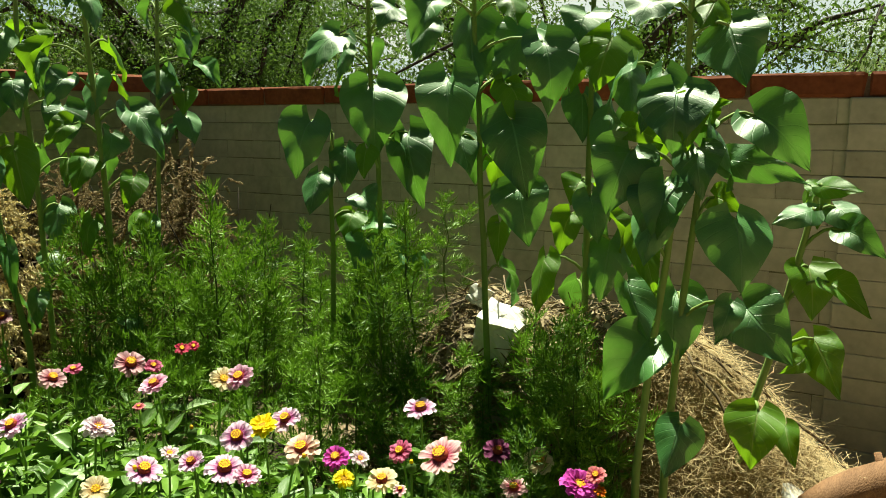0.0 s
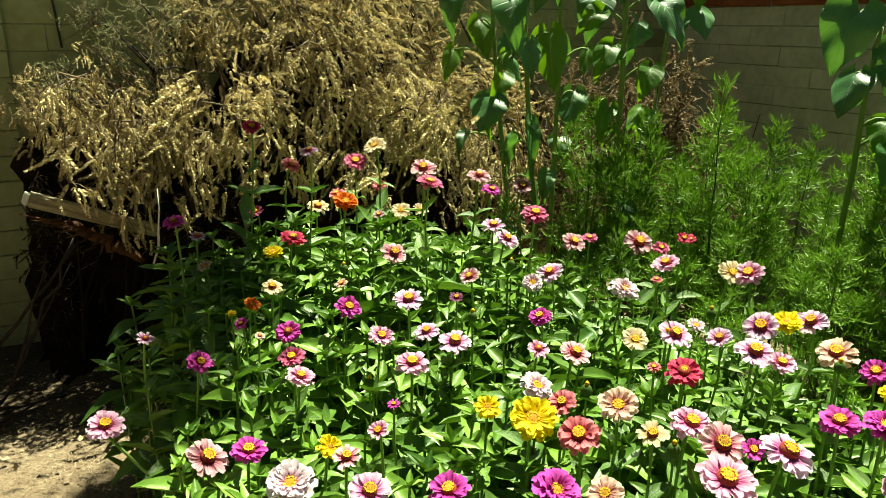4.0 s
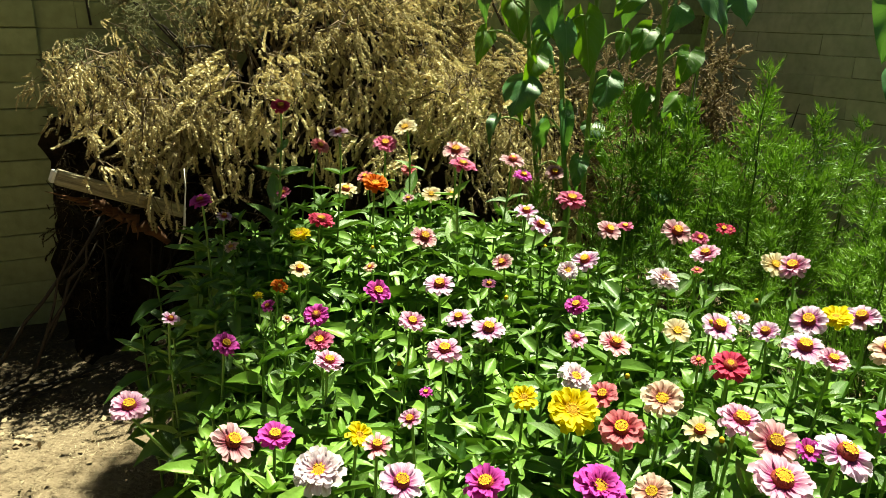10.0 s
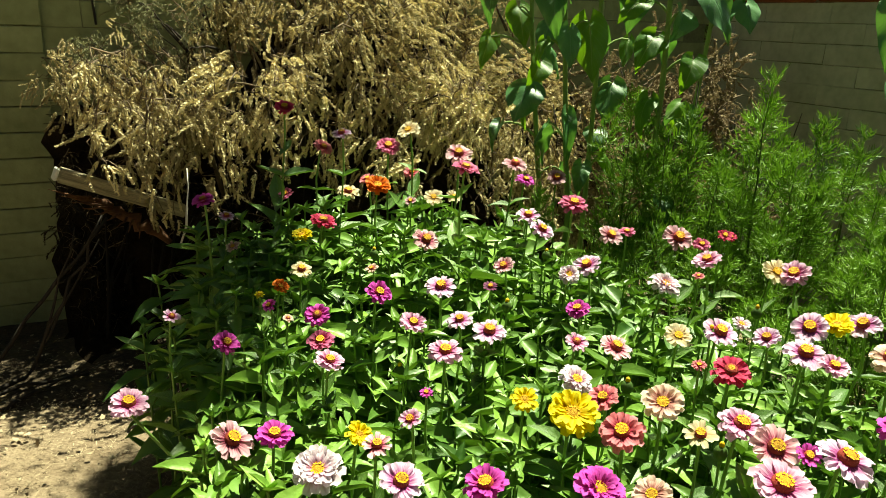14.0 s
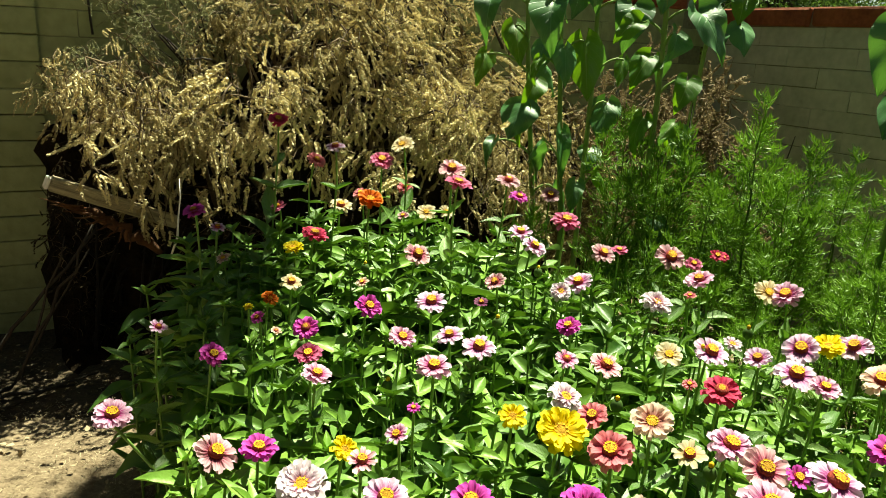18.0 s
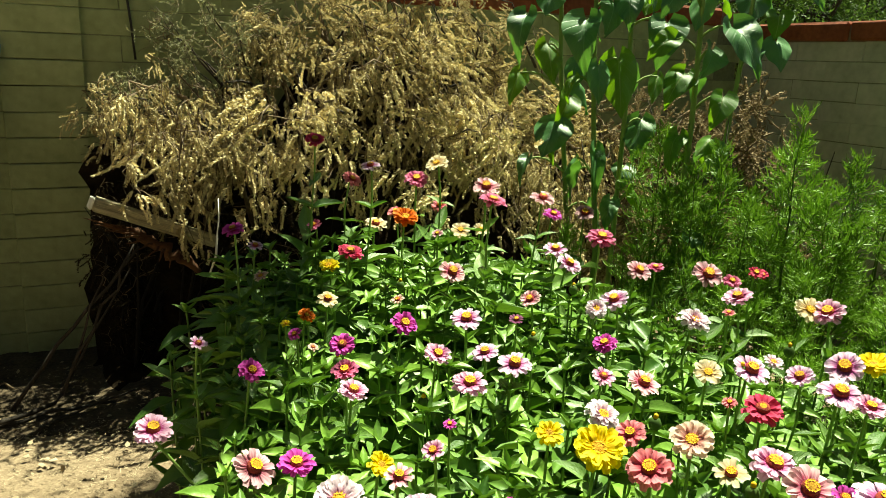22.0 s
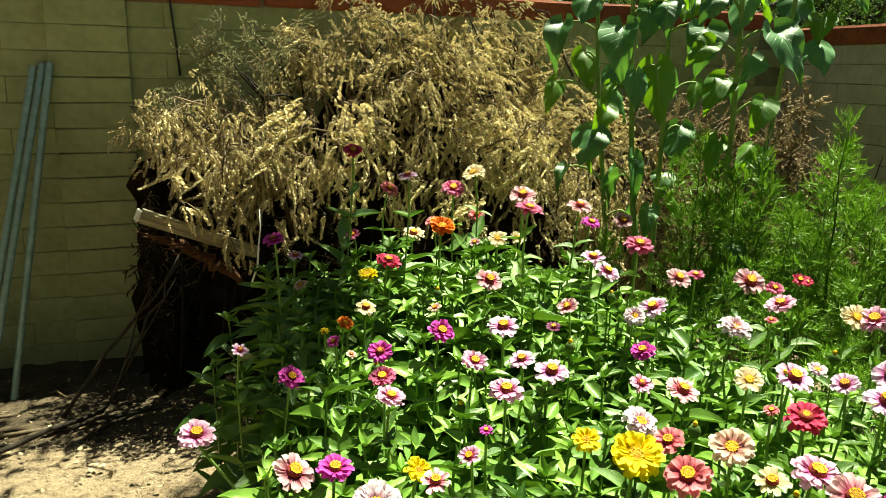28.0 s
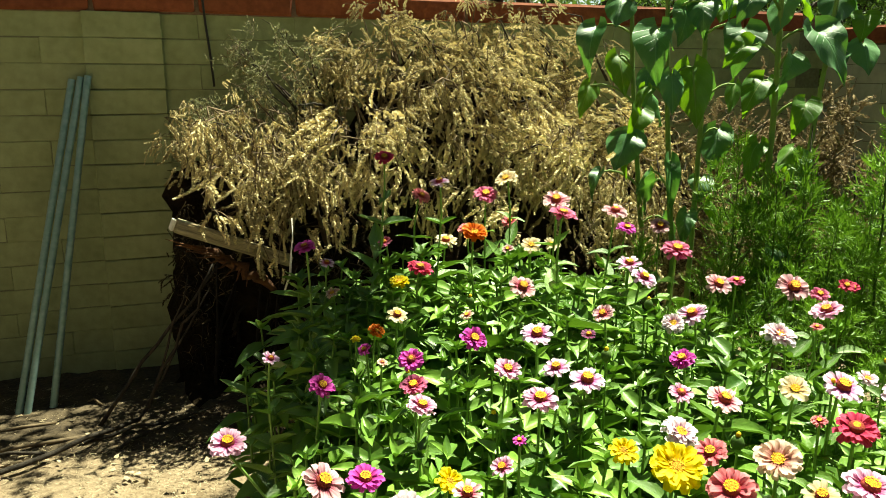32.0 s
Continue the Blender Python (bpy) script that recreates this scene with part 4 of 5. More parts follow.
FLORETS = {"dark": floret_mesh(0.235, 0.345, 15), "gold": floret_mesh(0.23, 0.16, 16)}
LABELS = dict(magenta="magenta", rose="rose-red", lilac="pale lilac", pink="pink", salmon="salmon-pink", coral="coral-red", crimson="crimson", orange="orange",
              yellow="bright yellow", cream="cream", white="white", purple="dark purple", peach="peach", dusty="fading dusty-pink")
DOUBLE = {"yellow": 3, "white": 3, "orange": 3, "crimson": 2, "magenta": 2, "pink": 2, "lilac": 1, "dusty": 1, "cream": 1, "salmon": 1, "coral": 2, "rose": 2, "peach": 2, "purple": 1}
zr = random.Random(21)
FLOWERS = []


def zinnia(x, y, z, size, kind, lean=(0, 0)):
    """A zinnia whose flower sits at x, y, z; size is the flower's breadth; lean is how far off its foot stands."""
    FLOWERS.append((x, y, z))
    bx, by = x + zr.uniform(-0.05, 0.05) + lean[0], y + zr.uniform(-0.05, 0.05) + lean[1]
    t = thing("zinnia", "%s zinnia in flower on a leafy green stem" % LABELS[kind], "flower", pose(bx, by, 0), "zinnias in the bed")
    top = Vector((x - bx, y - by, z))
    rad = size * 0.50
    tilt = zr.uniform(14, 38)
    back = math.degrees(math.atan2(-0.35 - y, 0.05 - x)) + 90 + zr.uniform(-50, 50)
    m = Matrix.Translation(top) @ pose(0, 0, 0, 0, 0, back) @ pose(0, 0, 0, tilt, 0, 0) @ pose(0, 0, 0, 0, 0, zr.uniform(0, 360))
    down = (m.to_3x3() @ Vector((0, 0, -1))) * rad
    neck = top + down * 0.25
    path = [Vector((0, 0, -0.03)), Vector((0, 0, z * 0.4)).lerp(neck * 0.4, 0.6 if lean[0] else 0), neck + down * 1.2 + Vector((0, 0, -0.06)), neck + down * 0.35, neck]
    if lean[0]:
        path = [Vector((0, 0, -0.03)), neck * 0.33 + Vector((0, 0, 0.05)), neck * 0.66 + Vector((0, 0, 0.04)), neck + down * 0.3, neck]
    fine = []
    for i in range(len(path) - 1):
        fine += [path[i].lerp(path[i + 1], s) for s in (0, 0.5)]
    fine.append(path[-1])
    child("stem", mesh_of("stem", *tube(fine, 0.0021 + size * 0.012, 6, False), M_ZSTEM), t)
    layers = DOUBLE[kind]
    if size > 0.07 and kind in ("magenta", "white"):
        layers = 4
    gold = layers >= 3 or kind in ("cream", "peach") and zr.random() < 0.5
    style = "gold" if gold else "dark"
    hd = child("flower_head", HEADS[style], t, m @ Matrix.Diagonal((rad, rad, rad, 1)))
    if gold or zr.random() < 0.9:
        child("floret_ring", FLORETS[style], hd)
    for lay in range(layers):
        n = (22 if layers == 1 else 20, 15, 13, 10)[lay] if size > 0.05 else (12, 9, 8, 6)[lay]
        reach = (0.80, 0.70, 0.56, 0.40)[lay]
        lift = (5, 19, 29, 42)[lay] + zr.uniform(-6, 9)
        for k in range(n):
            a = 360 * (k + 0.5 * lay) / n + zr.uniform(-5, 5)
            s = reach * zr.uniform(0.88, 1.07) * (1 - 0.08 * (k % 2))
            wide = 1.1 if layers >= 3 else zr.uniform(0.95, 1.15)
            pm = pose(0, 0, 0, 0, 0, a) @ Matrix.Translation((0, 0.20, 0.02 + 0.05 * lay)) @ pose(0, 0, 0, lift + 8 * (k % 2) + zr.uniform(-11, 10), zr.uniform(-8, 8), 0) @ Matrix.Diagonal((wide * 0.95 * s / 0.8, s, s, 1))
            child("petal", PETAL[kind][zr.randrange(4)], hd, pm)
    for node in range(5):
        lz = z - 0.13 - 0.08 * node
        if lz < 0.12:
            break
        f = min(fine, key=lambda p: abs(p.z - lz))
        a0 = 90 * (node % 2) + zr.uniform(-25, 25) + x * 700
        ln = (0.056, 0.09, 0.112, 0.116, 0.11)[node] * zr.uniform(0.85, 1.15)
        for s in (0, 180):
            child("leaf", LEAF_Z[zr.randrange(4)], t, Matrix.Translation((f.x, f.y, lz)) @ pose(0, 0, 0, 0, 0, a0 + s) @ pose(0, 0, 0, zr.uniform(5, 52), zr.uniform(-20, 20), 0) @ Matrix.Diagonal((ln, ln, ln, 1)))


zinnia(0.237, 2.250, 1.046, 0.062, "crimson")
zinnia(0.332, 2.148, 0.945, 0.060, "coral")
zinnia(0.387, 2.145, 0.987, 0.060, "lilac")
zinnia(0.609, 2.222, 0.987, 0.074, "cream")
zinnia(0.549, 2.230, 0.935, 0.074, "rose")
zinnia(0.660, 1.896, 0.969, 0.074, "salmon")
zinnia(0.623, 1.739, 0.957, 0.074, "rose")
zinnia(0.876, 2.000, 0.919, 0.074, "dusty")
zinnia(1.030, 2.247, 0.817, 0.065, "magenta")
zinnia(1.226, 2.400, 0.792, 0.071, "dusty")
zinnia(0.448, 1.941, 0.875, 0.074, "orange")
zinnia(0.546, 2.491, 0.778, 0.059, "coral")
zinnia(0.463, 2.423, 0.751, 0.077, "cream")
zinnia(0.705, 2.496, 0.797, 0.060, "coral")
zinnia(0.243, 2.288, 0.778, 0.050, "rose")
zinnia(-0.004, 1.968, 0.839, 0.058, "magenta")
zinnia(0.055, 2.059, 0.773, 0.045, "lilac")
zinnia(0.068, 2.036, 0.692, 0.045, "peach")
zinnia(0.300, 1.947, 0.777, 0.074, "crimson")
zinnia(0.250, 1.986, 0.731, 0.060, "yellow")
zinnia(0.211, 1.720, 0.722, 0.055, "cream")
zinnia(0.153, 1.641, 0.711, 0.042, "orange")
zinnia(0.104, 1.623, 0.700, 0.024, "yellow")
zinnia(0.119, 1.558, 0.698, 0.033, "magenta")
zinnia(0.149, 1.478, 0.697, 0.024, "peach")
zinnia(-0.081, 1.541, 0.694, 0.040, "lilac")
zinnia(0.208, 1.461, 0.707, 0.055, "magenta")
zinnia(0.024, 1.477, 0.653, 0.056, "magenta")
zinnia(0.197, 1.351, 0.695, 0.056, "rose")
zinnia(0.201, 1.275, 0.687, 0.060, "pink")
zinnia(-0.166, 1.442, 0.555, 0.079, "pink", (0.30, -0.16))
zinnia(0.016, 1.160, 0.615, 0.077, "dusty")
zinnia(0.087, 1.163, 0.612, 0.065, "magenta")
zinnia(0.136, 1.003, 0.637, 0.084, "white")
zinnia(0.230, 0.873, 0.687, 0.066, "lilac")
zinnia(0.207, 1.039, 0.669, 0.047, "yellow")
zinnia(0.223, 0.985, 0.679, 0.050, "salmon")
zinnia(0.284, 1.014, 0.700, 0.040, "pink")
zinnia(0.328, 1.075, 0.710, 0.025, "magenta")
zinnia(0.329, 0.803, 0.712, 0.064, "magenta")
zinnia(0.465, 0.745, 0.721, 0.075, "magenta")
zinnia(0.527, 0.937, 0.721, 0.085, "yellow")
zinnia(0.472, 0.999, 0.720, 0.049, "yellow")
zinnia(0.586, 1.037, 0.723, 0.066, "white")
zinnia(0.600, 0.967, 0.723, 0.054, "coral")
zinnia(0.573, 0.865, 0.723, 0.069, "coral")
zinnia(0.681, 0.920, 0.729, 0.072, "peach")
zinnia(0.527, 0.715, 0.723, 0.056, "peach")
zinnia(0.406, 1.209, 0.716, 0.070, "pink")
zinnia(0.524, 1.285, 0.716, 0.071, "lilac")
zinnia(0.483, 1.346, 0.719, 0.056, "lilac")
zinnia(0.384, 1.352, 0.717, 0.058, "pink")
zinnia(0.360, 1.547, 0.714, 0.064, "magenta")
zinnia(0.498, 1.519, 0.730, 0.072, "lilac")
zinnia(0.549, 1.808, 0.757, 0.074, "salmon")
zinnia(0.684, 1.595, 0.745, 0.053, "salmon")
zinnia(0.610, 1.496, 0.731, 0.036, "purple")
zinnia(0.378, 1.693, 0.723, 0.036, "peach")
zinnia(0.889, 1.911, 0.784, 0.072, "lilac")
zinnia(0.890, 1.819, 0.768, 0.073, "lilac")
zinnia(0.867, 1.611, 0.890, 0.074, "rose")
zinnia(0.895, 1.563, 0.746, 0.072, "lilac")
zinnia(0.818, 1.512, 0.743, 0.055, "white")
zinnia(0.738, 1.316, 0.735, 0.054, "magenta")
zinnia(0.658, 1.172, 0.729, 0.049, "pink")
zinnia(0.715, 1.125, 0.733, 0.066, "salmon")
zinnia(1.094, 1.790, 0.751, 0.073, "dusty")
zinnia(1.165, 1.818, 0.749, 0.051, "rose")
zinnia(1.297, 1.754, 0.745, 0.092, "dusty")
zinnia(1.247, 1.554, 0.741, 0.079, "pink")
zinnia(1.134, 1.441, 0.743, 0.029, "coral")
zinnia(1.328, 1.689, 0.742, 0.051, "rose")
zinnia(1.481, 1.780, 0.737, 0.047, "crimson")
zinnia(1.005, 1.392, 0.747, 0.077, "white")
zinnia(1.412, 1.483, 0.724, 0.081, "cream")
zinnia(1.448, 1.459, 0.723, 0.088, "pink")
zinnia(0.964, 1.141, 0.736, 0.075, "lilac")
zinnia(0.861, 1.135, 0.740, 0.058, "cream")
zinnia(1.050, 1.105, 0.730, 0.057, "lilac")
zinnia(1.043, 1.173, 0.733, 0.043, "white")
zinnia(0.868, 0.988, 0.733, 0.070, "crimson")
zinnia(1.077, 1.031, 0.728, 0.083, "lilac")
zinnia(1.083, 0.968, 0.728, 0.060, "pink")
zinnia(1.194, 1.141, 0.726, 0.080, "lilac")
zinnia(1.263, 1.137, 0.727, 0.074, "yellow")
zinnia(1.326, 1.127, 0.727, 0.075, "lilac")
zinnia(0.758, 0.827, 0.730, 0.075, "pink")
zinnia(0.766, 0.761, 0.729, 0.073, "salmon")
zinnia(0.799, 0.733, 0.729, 0.041, "magenta")
zinnia(0.847, 0.711, 0.728, 0.084, "lilac")
zinnia(0.704, 0.681, 0.728, 0.087, "pink")
zinnia(0.680, 0.821, 0.729, 0.050, "cream")
zinnia(0.824, 1.019, 0.735, 0.028, "coral")
zinnia(0.652, 2.074, 0.808, 0.061, "cream")
zinnia(0.685, 1.986, 0.829, 0.049, "cream")
zinnia(0.605, 2.158, 0.778, 0.038, "dusty")
zinnia(1.290, 0.925, 0.700, 0.063, "magenta")
zinnia(1.319, 0.881, 0.700, 0.047, "white")
zinnia(1.231, 0.843, 0.700, 0.047, "yellow")
zinnia(1.273, 0.774, 0.700, 0.069, "cream")
zinnia(1.267, 0.721, 0.700, 0.031, "salmon")
zinnia(1.589, 0.924, 0.717, 0.085, "lilac")
zinnia(1.465, 0.887, 0.660, 0.062, "rose")
zinnia(1.300, 0.641, 0.782, 0.094, "salmon")
zinnia(1.838, 0.853, 0.530, 0.082, "purple")
zinnia(1.837, 0.721, 0.540, 0.083, "cream")
zinnia(1.922, 0.742, 0.540, 0.047, "purple")
zinnia(1.688, 0.706, 0.530, 0.069, "salmon")
zinnia(1.769, 0.569, 0.546, 0.100, "magenta")
zinnia(1.799, 0.540, 0.570, 0.052, "coral")
zinnia(1.783, 0.523, 0.540, 0.039, "orange")
zinnia(1.375, 0.634, 0.600, 0.046, "rose")
zinnia(1.270, 0.453, 0.680, 0.077, "cream")
zinnia(0.881, 0.397, 0.860, 0.106, "lilac")
zinnia(0.880, 0.534, 0.780, 0.080, "pink")
zinnia(1.245, 0.984, 0.720, 0.086, "peach")
zinnia(1.015, 0.767, 0.720, 0.069, "magenta")
zinnia(1.063, 0.721, 0.730, 0.072, "magenta")
zinnia(1.585, 1.873, 0.700, 0.043, "crimson")


BUD = mesh_of("bud", *(tube([(0, 0, 0), (0, 0, 0.006), (0, 0, 0.014), (0, 0, 0.022), (0, 0, 0.027)], [0.004, 0.010, 0.012, 0.009, 0.003], 9)), M_CALYX)
TUFT = mesh_of("tuft", *tube([(0, 0, 0.024), (0, 0, 0.031), (0, 0, 0.034)], [0.005, 0.004, 0.001], 8), M_FLORET)
for bx, by, bz in ((0.62, 1.42, 0.70), (0.70, 1.05, 0.68), (0.95, 1.15, 0.72), (1.22, 0.95, 0.70), (0.35, 1.32, 0.62), (0.42, 1.85, 0.70), (0.85, 1.7, 0.72), (1.15, 1.25, 0.71), (0.22, 1.6, 0.6), (1.4, 0.8, 0.66), (0.75, 0.85, 0.66), (1.05, 0.82, 0.68)):
    t = thing("zinnia_bud", "unopened green zinnia bud with a yellow tip", "flower bud", pose(bx, by, 0), "zinnia buds")
    child("stem", mesh_of("stem", *tube([(0, 0, -0.02), (0.01, 0, bz * 0.5), (0, 0, bz)], 0.0024, 6, False), M_ZSTEM), t)
    child("bud", BUD, t, Matrix.Translation((0, 0, bz - 0.003)))
    child("tuft", TUFT, t, Matrix.Translation((0, 0, bz - 0.003)))

# leafy stems between the flowers
fl = np.array(FLOWERS)


def canopy(x, y):
    w = 1 / ((fl[:, 0] - x) ** 2 + (fl[:, 1] - y) ** 2 + 0.01)
    return float((w * fl[:, 2]).sum() / w.sum())


org, turn, scl = [], [], []
stems = Heap()
br = random.Random(8)
spots = []
for tries in range(9000):
    if len(spots) >= 600:
        break
    x, y = br.uniform(-0.22, 2.1), br.uniform(0.3, 2.6)
    right = 2.16 - 0.40 * y if y > 1.0 else 1.95 - 0.19 * y
    if x > right - 0.04 or y < 0.72 - 0.42 * max(x, 0) or (y > 2.3 and x < 0.1) or x < -0.10 + 0.05 * math.sin(9 * y) + (0.09 if y < 1.45 else 0.0):
        continue
    if any((x - a) ** 2 + (y - b) ** 2 < 0.043 ** 2 for a, b in spots):
        continue
    if x > right - 0.3 and br.random() < 0.45:
        continue
    spots.append((x, y))
    h = canopy(x, y) - 0.10 + br.uniform(-0.10, 0.035)
    h -= 0.10 * smooth01((x - 0.75) / 0.6)
    if x < 0.06:
        h *= 0.80 + 0.20 * smooth01((x + 0.2) / 0.25)
    if y > 2.2:
        h -= 0.3 * (y - 2.2)
    if x > right - 0.25:
        h -= 0.5 * (x - right + 0.25)
    lean = Vector((br.uniform(-0.05, 0.05), br.uniform(-0.05, 0.05), h))
    stems.add(*tube(bend((x, y, -0.02), Vector((x, y, 0)) + lean, 3), [0.004, 0.0038, 0.0033, 0.0026], 5, False))
    zz, node, a0 = h, 0, br.uniform(0, 6.28)
    while zz > 0.10:
        c = Vector((x, y, 0)) + lean * (zz / h)
        ln = (0.056, 0.085, 0.104, 0.108)[min(node, 3)] * br.uniform(0.75, 1.2)
        for s in (0, math.pi):
            a = a0 + s + br.uniform(-0.3, 0.3)
            rise = br.uniform(0.1, 0.9) if node == 0 else br.uniform(-0.25, 0.6)
            org.append(tuple(c))
            turn.append((math.cos(a), math.sin(a), rise))
            scl.append(ln)
        if node == 0:
            for s in (0.6, 2.2, 3.9):
                org.append(tuple(c))
                turn.append((math.cos(a0 + s), math.sin(a0 + s), br.uniform(0.8, 1.6)))
                scl.append(ln * 0.7)
        zz -= 0.05 + 0.012 * node
        node += 1
        a0 += math.pi / 2 + br.uniform(-0.2, 0.2)
bed = thing("zinnia_foliage", "dense green opposite leaves and stems of the zinnia bed", "foliage", kind="stuff")
child("stems", stems.mesh("stems", M_ZSTEM), bed)
org, turn, scl = np.array(org), np.array(turn), np.array(scl)
ups = np.tile([0.0, 0.0, 1.0], (len(org), 1)) + rng.normal(0, 0.3, (len(org), 3))
for k in range(4):
    lv, lf = scatter(OVATE[k][0], OVATE[k][1], org[k::4], frames_from(turn[k::4], ups[k::4]), scl[k::4])
    child("leaves", mesh_of("leaves", lv, lf, M_ZFOL), bed)

# ---- brush pile ----
def pile_top(x):
    xs = (-0.5, -0.42, -0.27, -0.09, 0.09, 0.23, 0.66, 1.04, 1.33, 1.7, 1.85)
    zs = (1.02, 1.05, 1.08, 1.26, 1.42, 1.50, 1.52, 1.38, 1.20, 0.92, 0.6)
    return float(np.interp(x, xs, zs))


def pile_point(x, s):
    """A point on the face of the pile: s = 0 at its crest by the wall, 1 at its drooping front edge."""
    low = float(np.interp(x, (-0.45, -0.3, -0.11, 0.1, 0.9, 1.15, 1.8), (1.12, 1.09, 1.03, 1.07, 1.06, 0.86, 0.58))) + 0.08 * noise.noise((x * 6, 2, 5))
    z = pile_top(x) * (1 - s) + low * s + 0.05 * math.sin(9 * x + 5 * s)
    deep = float(np.interp(x, (-0.5, -0.1, 0.3, 1.0, 1.6), (0.30, 0.50, 0.70, 0.70, 0.45)))
    y = 3.10 - deep * s ** 1.15 + 0.05 * math.sin(7 * x)
    return Vector((x, min(y, 3.12), z))


pile = thing("brush_pile", "large heap of cut branches with dry straw-coloured leaves against the wall", "brush pile")
pr = np.random.default_rng(31)


def spray_variant(seed, material, leaf=0.0172, droop=0.22):
    """A drooping twig, 0.22 m long along -z, with side twigs ending in hanging tassels of small dry leaflets."""
    r = np.random.default_rng(seed)
    tw, lf = Heap(), Heap()
    main = bend((0, 0, 0), (r.uniform(-0.07, 0.07), r.uniform(-0.07, 0.07), -0.22), 6, 0, 0.012)
    tw.add(*tube(main, [0.0032, 0.003, 0.0027, 0.0023, 0.0018, 0.0014, 0.001], 4, False))
    roots = [main[3], main[5], main[6]]
    for k in range(6):
        a, i = r.uniform(0, 6.28), r.integers(0, 6)
        e = main[i] + Vector((math.cos(a) * r.uniform(0.03, 0.11), math.sin(a) * r.uniform(0.03, 0.11), -r.uniform(-0.04, 0.05)))
        tw.add(*tube(bend(main[i], e, 2, -0.01), [0.0018, 0.0014, 0.001], 3, False))
        roots += [main[i].lerp(e, 0.6), e]
    for p in roots:
        a, ln = r.uniform(0, 6.28), r.uniform(0.05, 0.13)
        d = (Vector((math.cos(a), math.sin(a), 0)) * r.uniform(0.3, 1.1) + Vector((0, 0, -0.5))).normalized()
        curl = Vector(r.normal(0, 0.5, 3))
        q = p.copy()
        n = int(ln / 0.0075)
        w = d.cross(Vector(r.normal(0, 1, 3))).normalized()
        for i in range(n):
            d = (d + curl * 0.2 + Vector((0, 0, -droop))).normalized()
            q = q + d * 0.0075
            w = (w + Vector(r.normal(0, 0.35, 3))).normalized()
            side = d.cross(w).normalized()
            for out in (w, -0.5 * w + 0.87 * side, -0.5 * w - 0.87 * side):
                tip = q + (out * 0.55 + d * 0.9 + Vector(r.normal(0, 0.16, 3))).normalized() * leaf * r.uniform(0.7, 1.3) * (1 - 0.45 * i / n)
                mid = q.lerp(tip, 0.5) + out * 0.0015
                c = d.cross(tip - q).normalized() * leaf * 0.24
                lf.add((q, mid - c, tip, mid + c), [(0, 1, 2, 3)])
    me = mesh_of("spray", [*tw.v, *lf.v], [*tw.f, *(tuple(i + tw.n for i in q) for q in lf.f)], M_TWIG, None, False)
    me.materials.append(material)
    idx = np.zeros(len(me.polygons), dtype=np.int32)
    idx[len(tw.f):] = 1
    me.polygons.foreach_set("material_index", idx)
    return me


SPRAYS = [spray_variant(60 + k, M_DRY) for k in range(6)]
SHADED_SPRAYS = [spray_variant(90 + k, M_DRY_SHADED, 0.016, 0.08) for k in range(3)]
HOLLOW_SHADE_SPRAYS = [spray_variant(80 + k, M_SHADE_LEAF) for k in range(3)]
BROWN_SPRAYS = [spray_variant(70 + k, M_BROWN) for k in range(3)]


def hang(p, sc, tx, ty, tz, mesh):
    child("spray", mesh, pile, Matrix.Translation(p) @ pose(0, 0, 0, tx, ty, 0) @ pose(0, 0, 0, 0, 0, tz) @ Matrix.Diagonal((sc, sc, sc, 1)))


def bough(a, e, n, sag, wob, thick, material):
    q = bend(set_back(a), set_back(e), n, sag, wob)
    child("branch", mesh_of("branch", *tube(q, [thick * (1 - 0.85 * i / n) for i in range(n + 1)], 5), material), pile)
    return q


# arching boughs; each carries a clump of sprays near its end, with hollows between the clumps
for k in range(70):
    x = -0.40 + 2.1 * (k + pr.uniform(0, 1)) / 70
    if x > 0.05:
        s = (0.04, 0.28, 0.52, 0.74, 1.0)[k % 5]
    else:
        s = (0.55, 0.8, 0.97, 1.0)[k % 4]
    s = min(1.0, max(0.02, s + 0.05 * math.sin(11 * x) + pr.normal(0, 0.04)))
    e = pile_point(x, s)
    a = Vector((np.clip(x + pr.normal(0, 0.3), -0.1, 1.7), 3.08, max(0.3, e.z - pr.uniform(0.15, 0.5))))
    q = bough(a, e, 7, -0.10, 0.02, 0.012, M_TWIG if k % 3 else M_BARK)
    flow, slant = pr.normal(0, 26), pr.normal(0, 26)
    for j in range(4 if x > 0.5 else 3):
        p = q[4 + j % 4].lerp(q[7], 0.4 + 0.6 * pr.random()) + Vector((pr.normal(0, 0.04), pr.normal(0, 0.03), pr.normal(0.01, 0.025)))
        last = j == 0 and s > 0.7
        hang(p, pr.uniform(0.75, 1.2) * (1.0 if x > 0.1 else 0.82), -26 * (1 - s) + (0 if last else flow) + pr.normal(0, 11), (0 if last else slant) + pr.normal(0, 11), pr.uniform(0, 360), SPRAYS[(k + j) % 6])
# a bright thicket of dry tassels at the end behind the sunflowers
for k in range(46):
    x = pr.uniform(0.85, 1.62)
    p = pile_point(x, pr.uniform(0.15, 1.0))
    p.z -= pr.uniform(0, 0.22)
    hang(set_back(p), pr.uniform(0.75, 1.15), pr.normal(0, 22), pr.normal(0, 22), pr.uniform(0, 360), SPRAYS[k % 6])
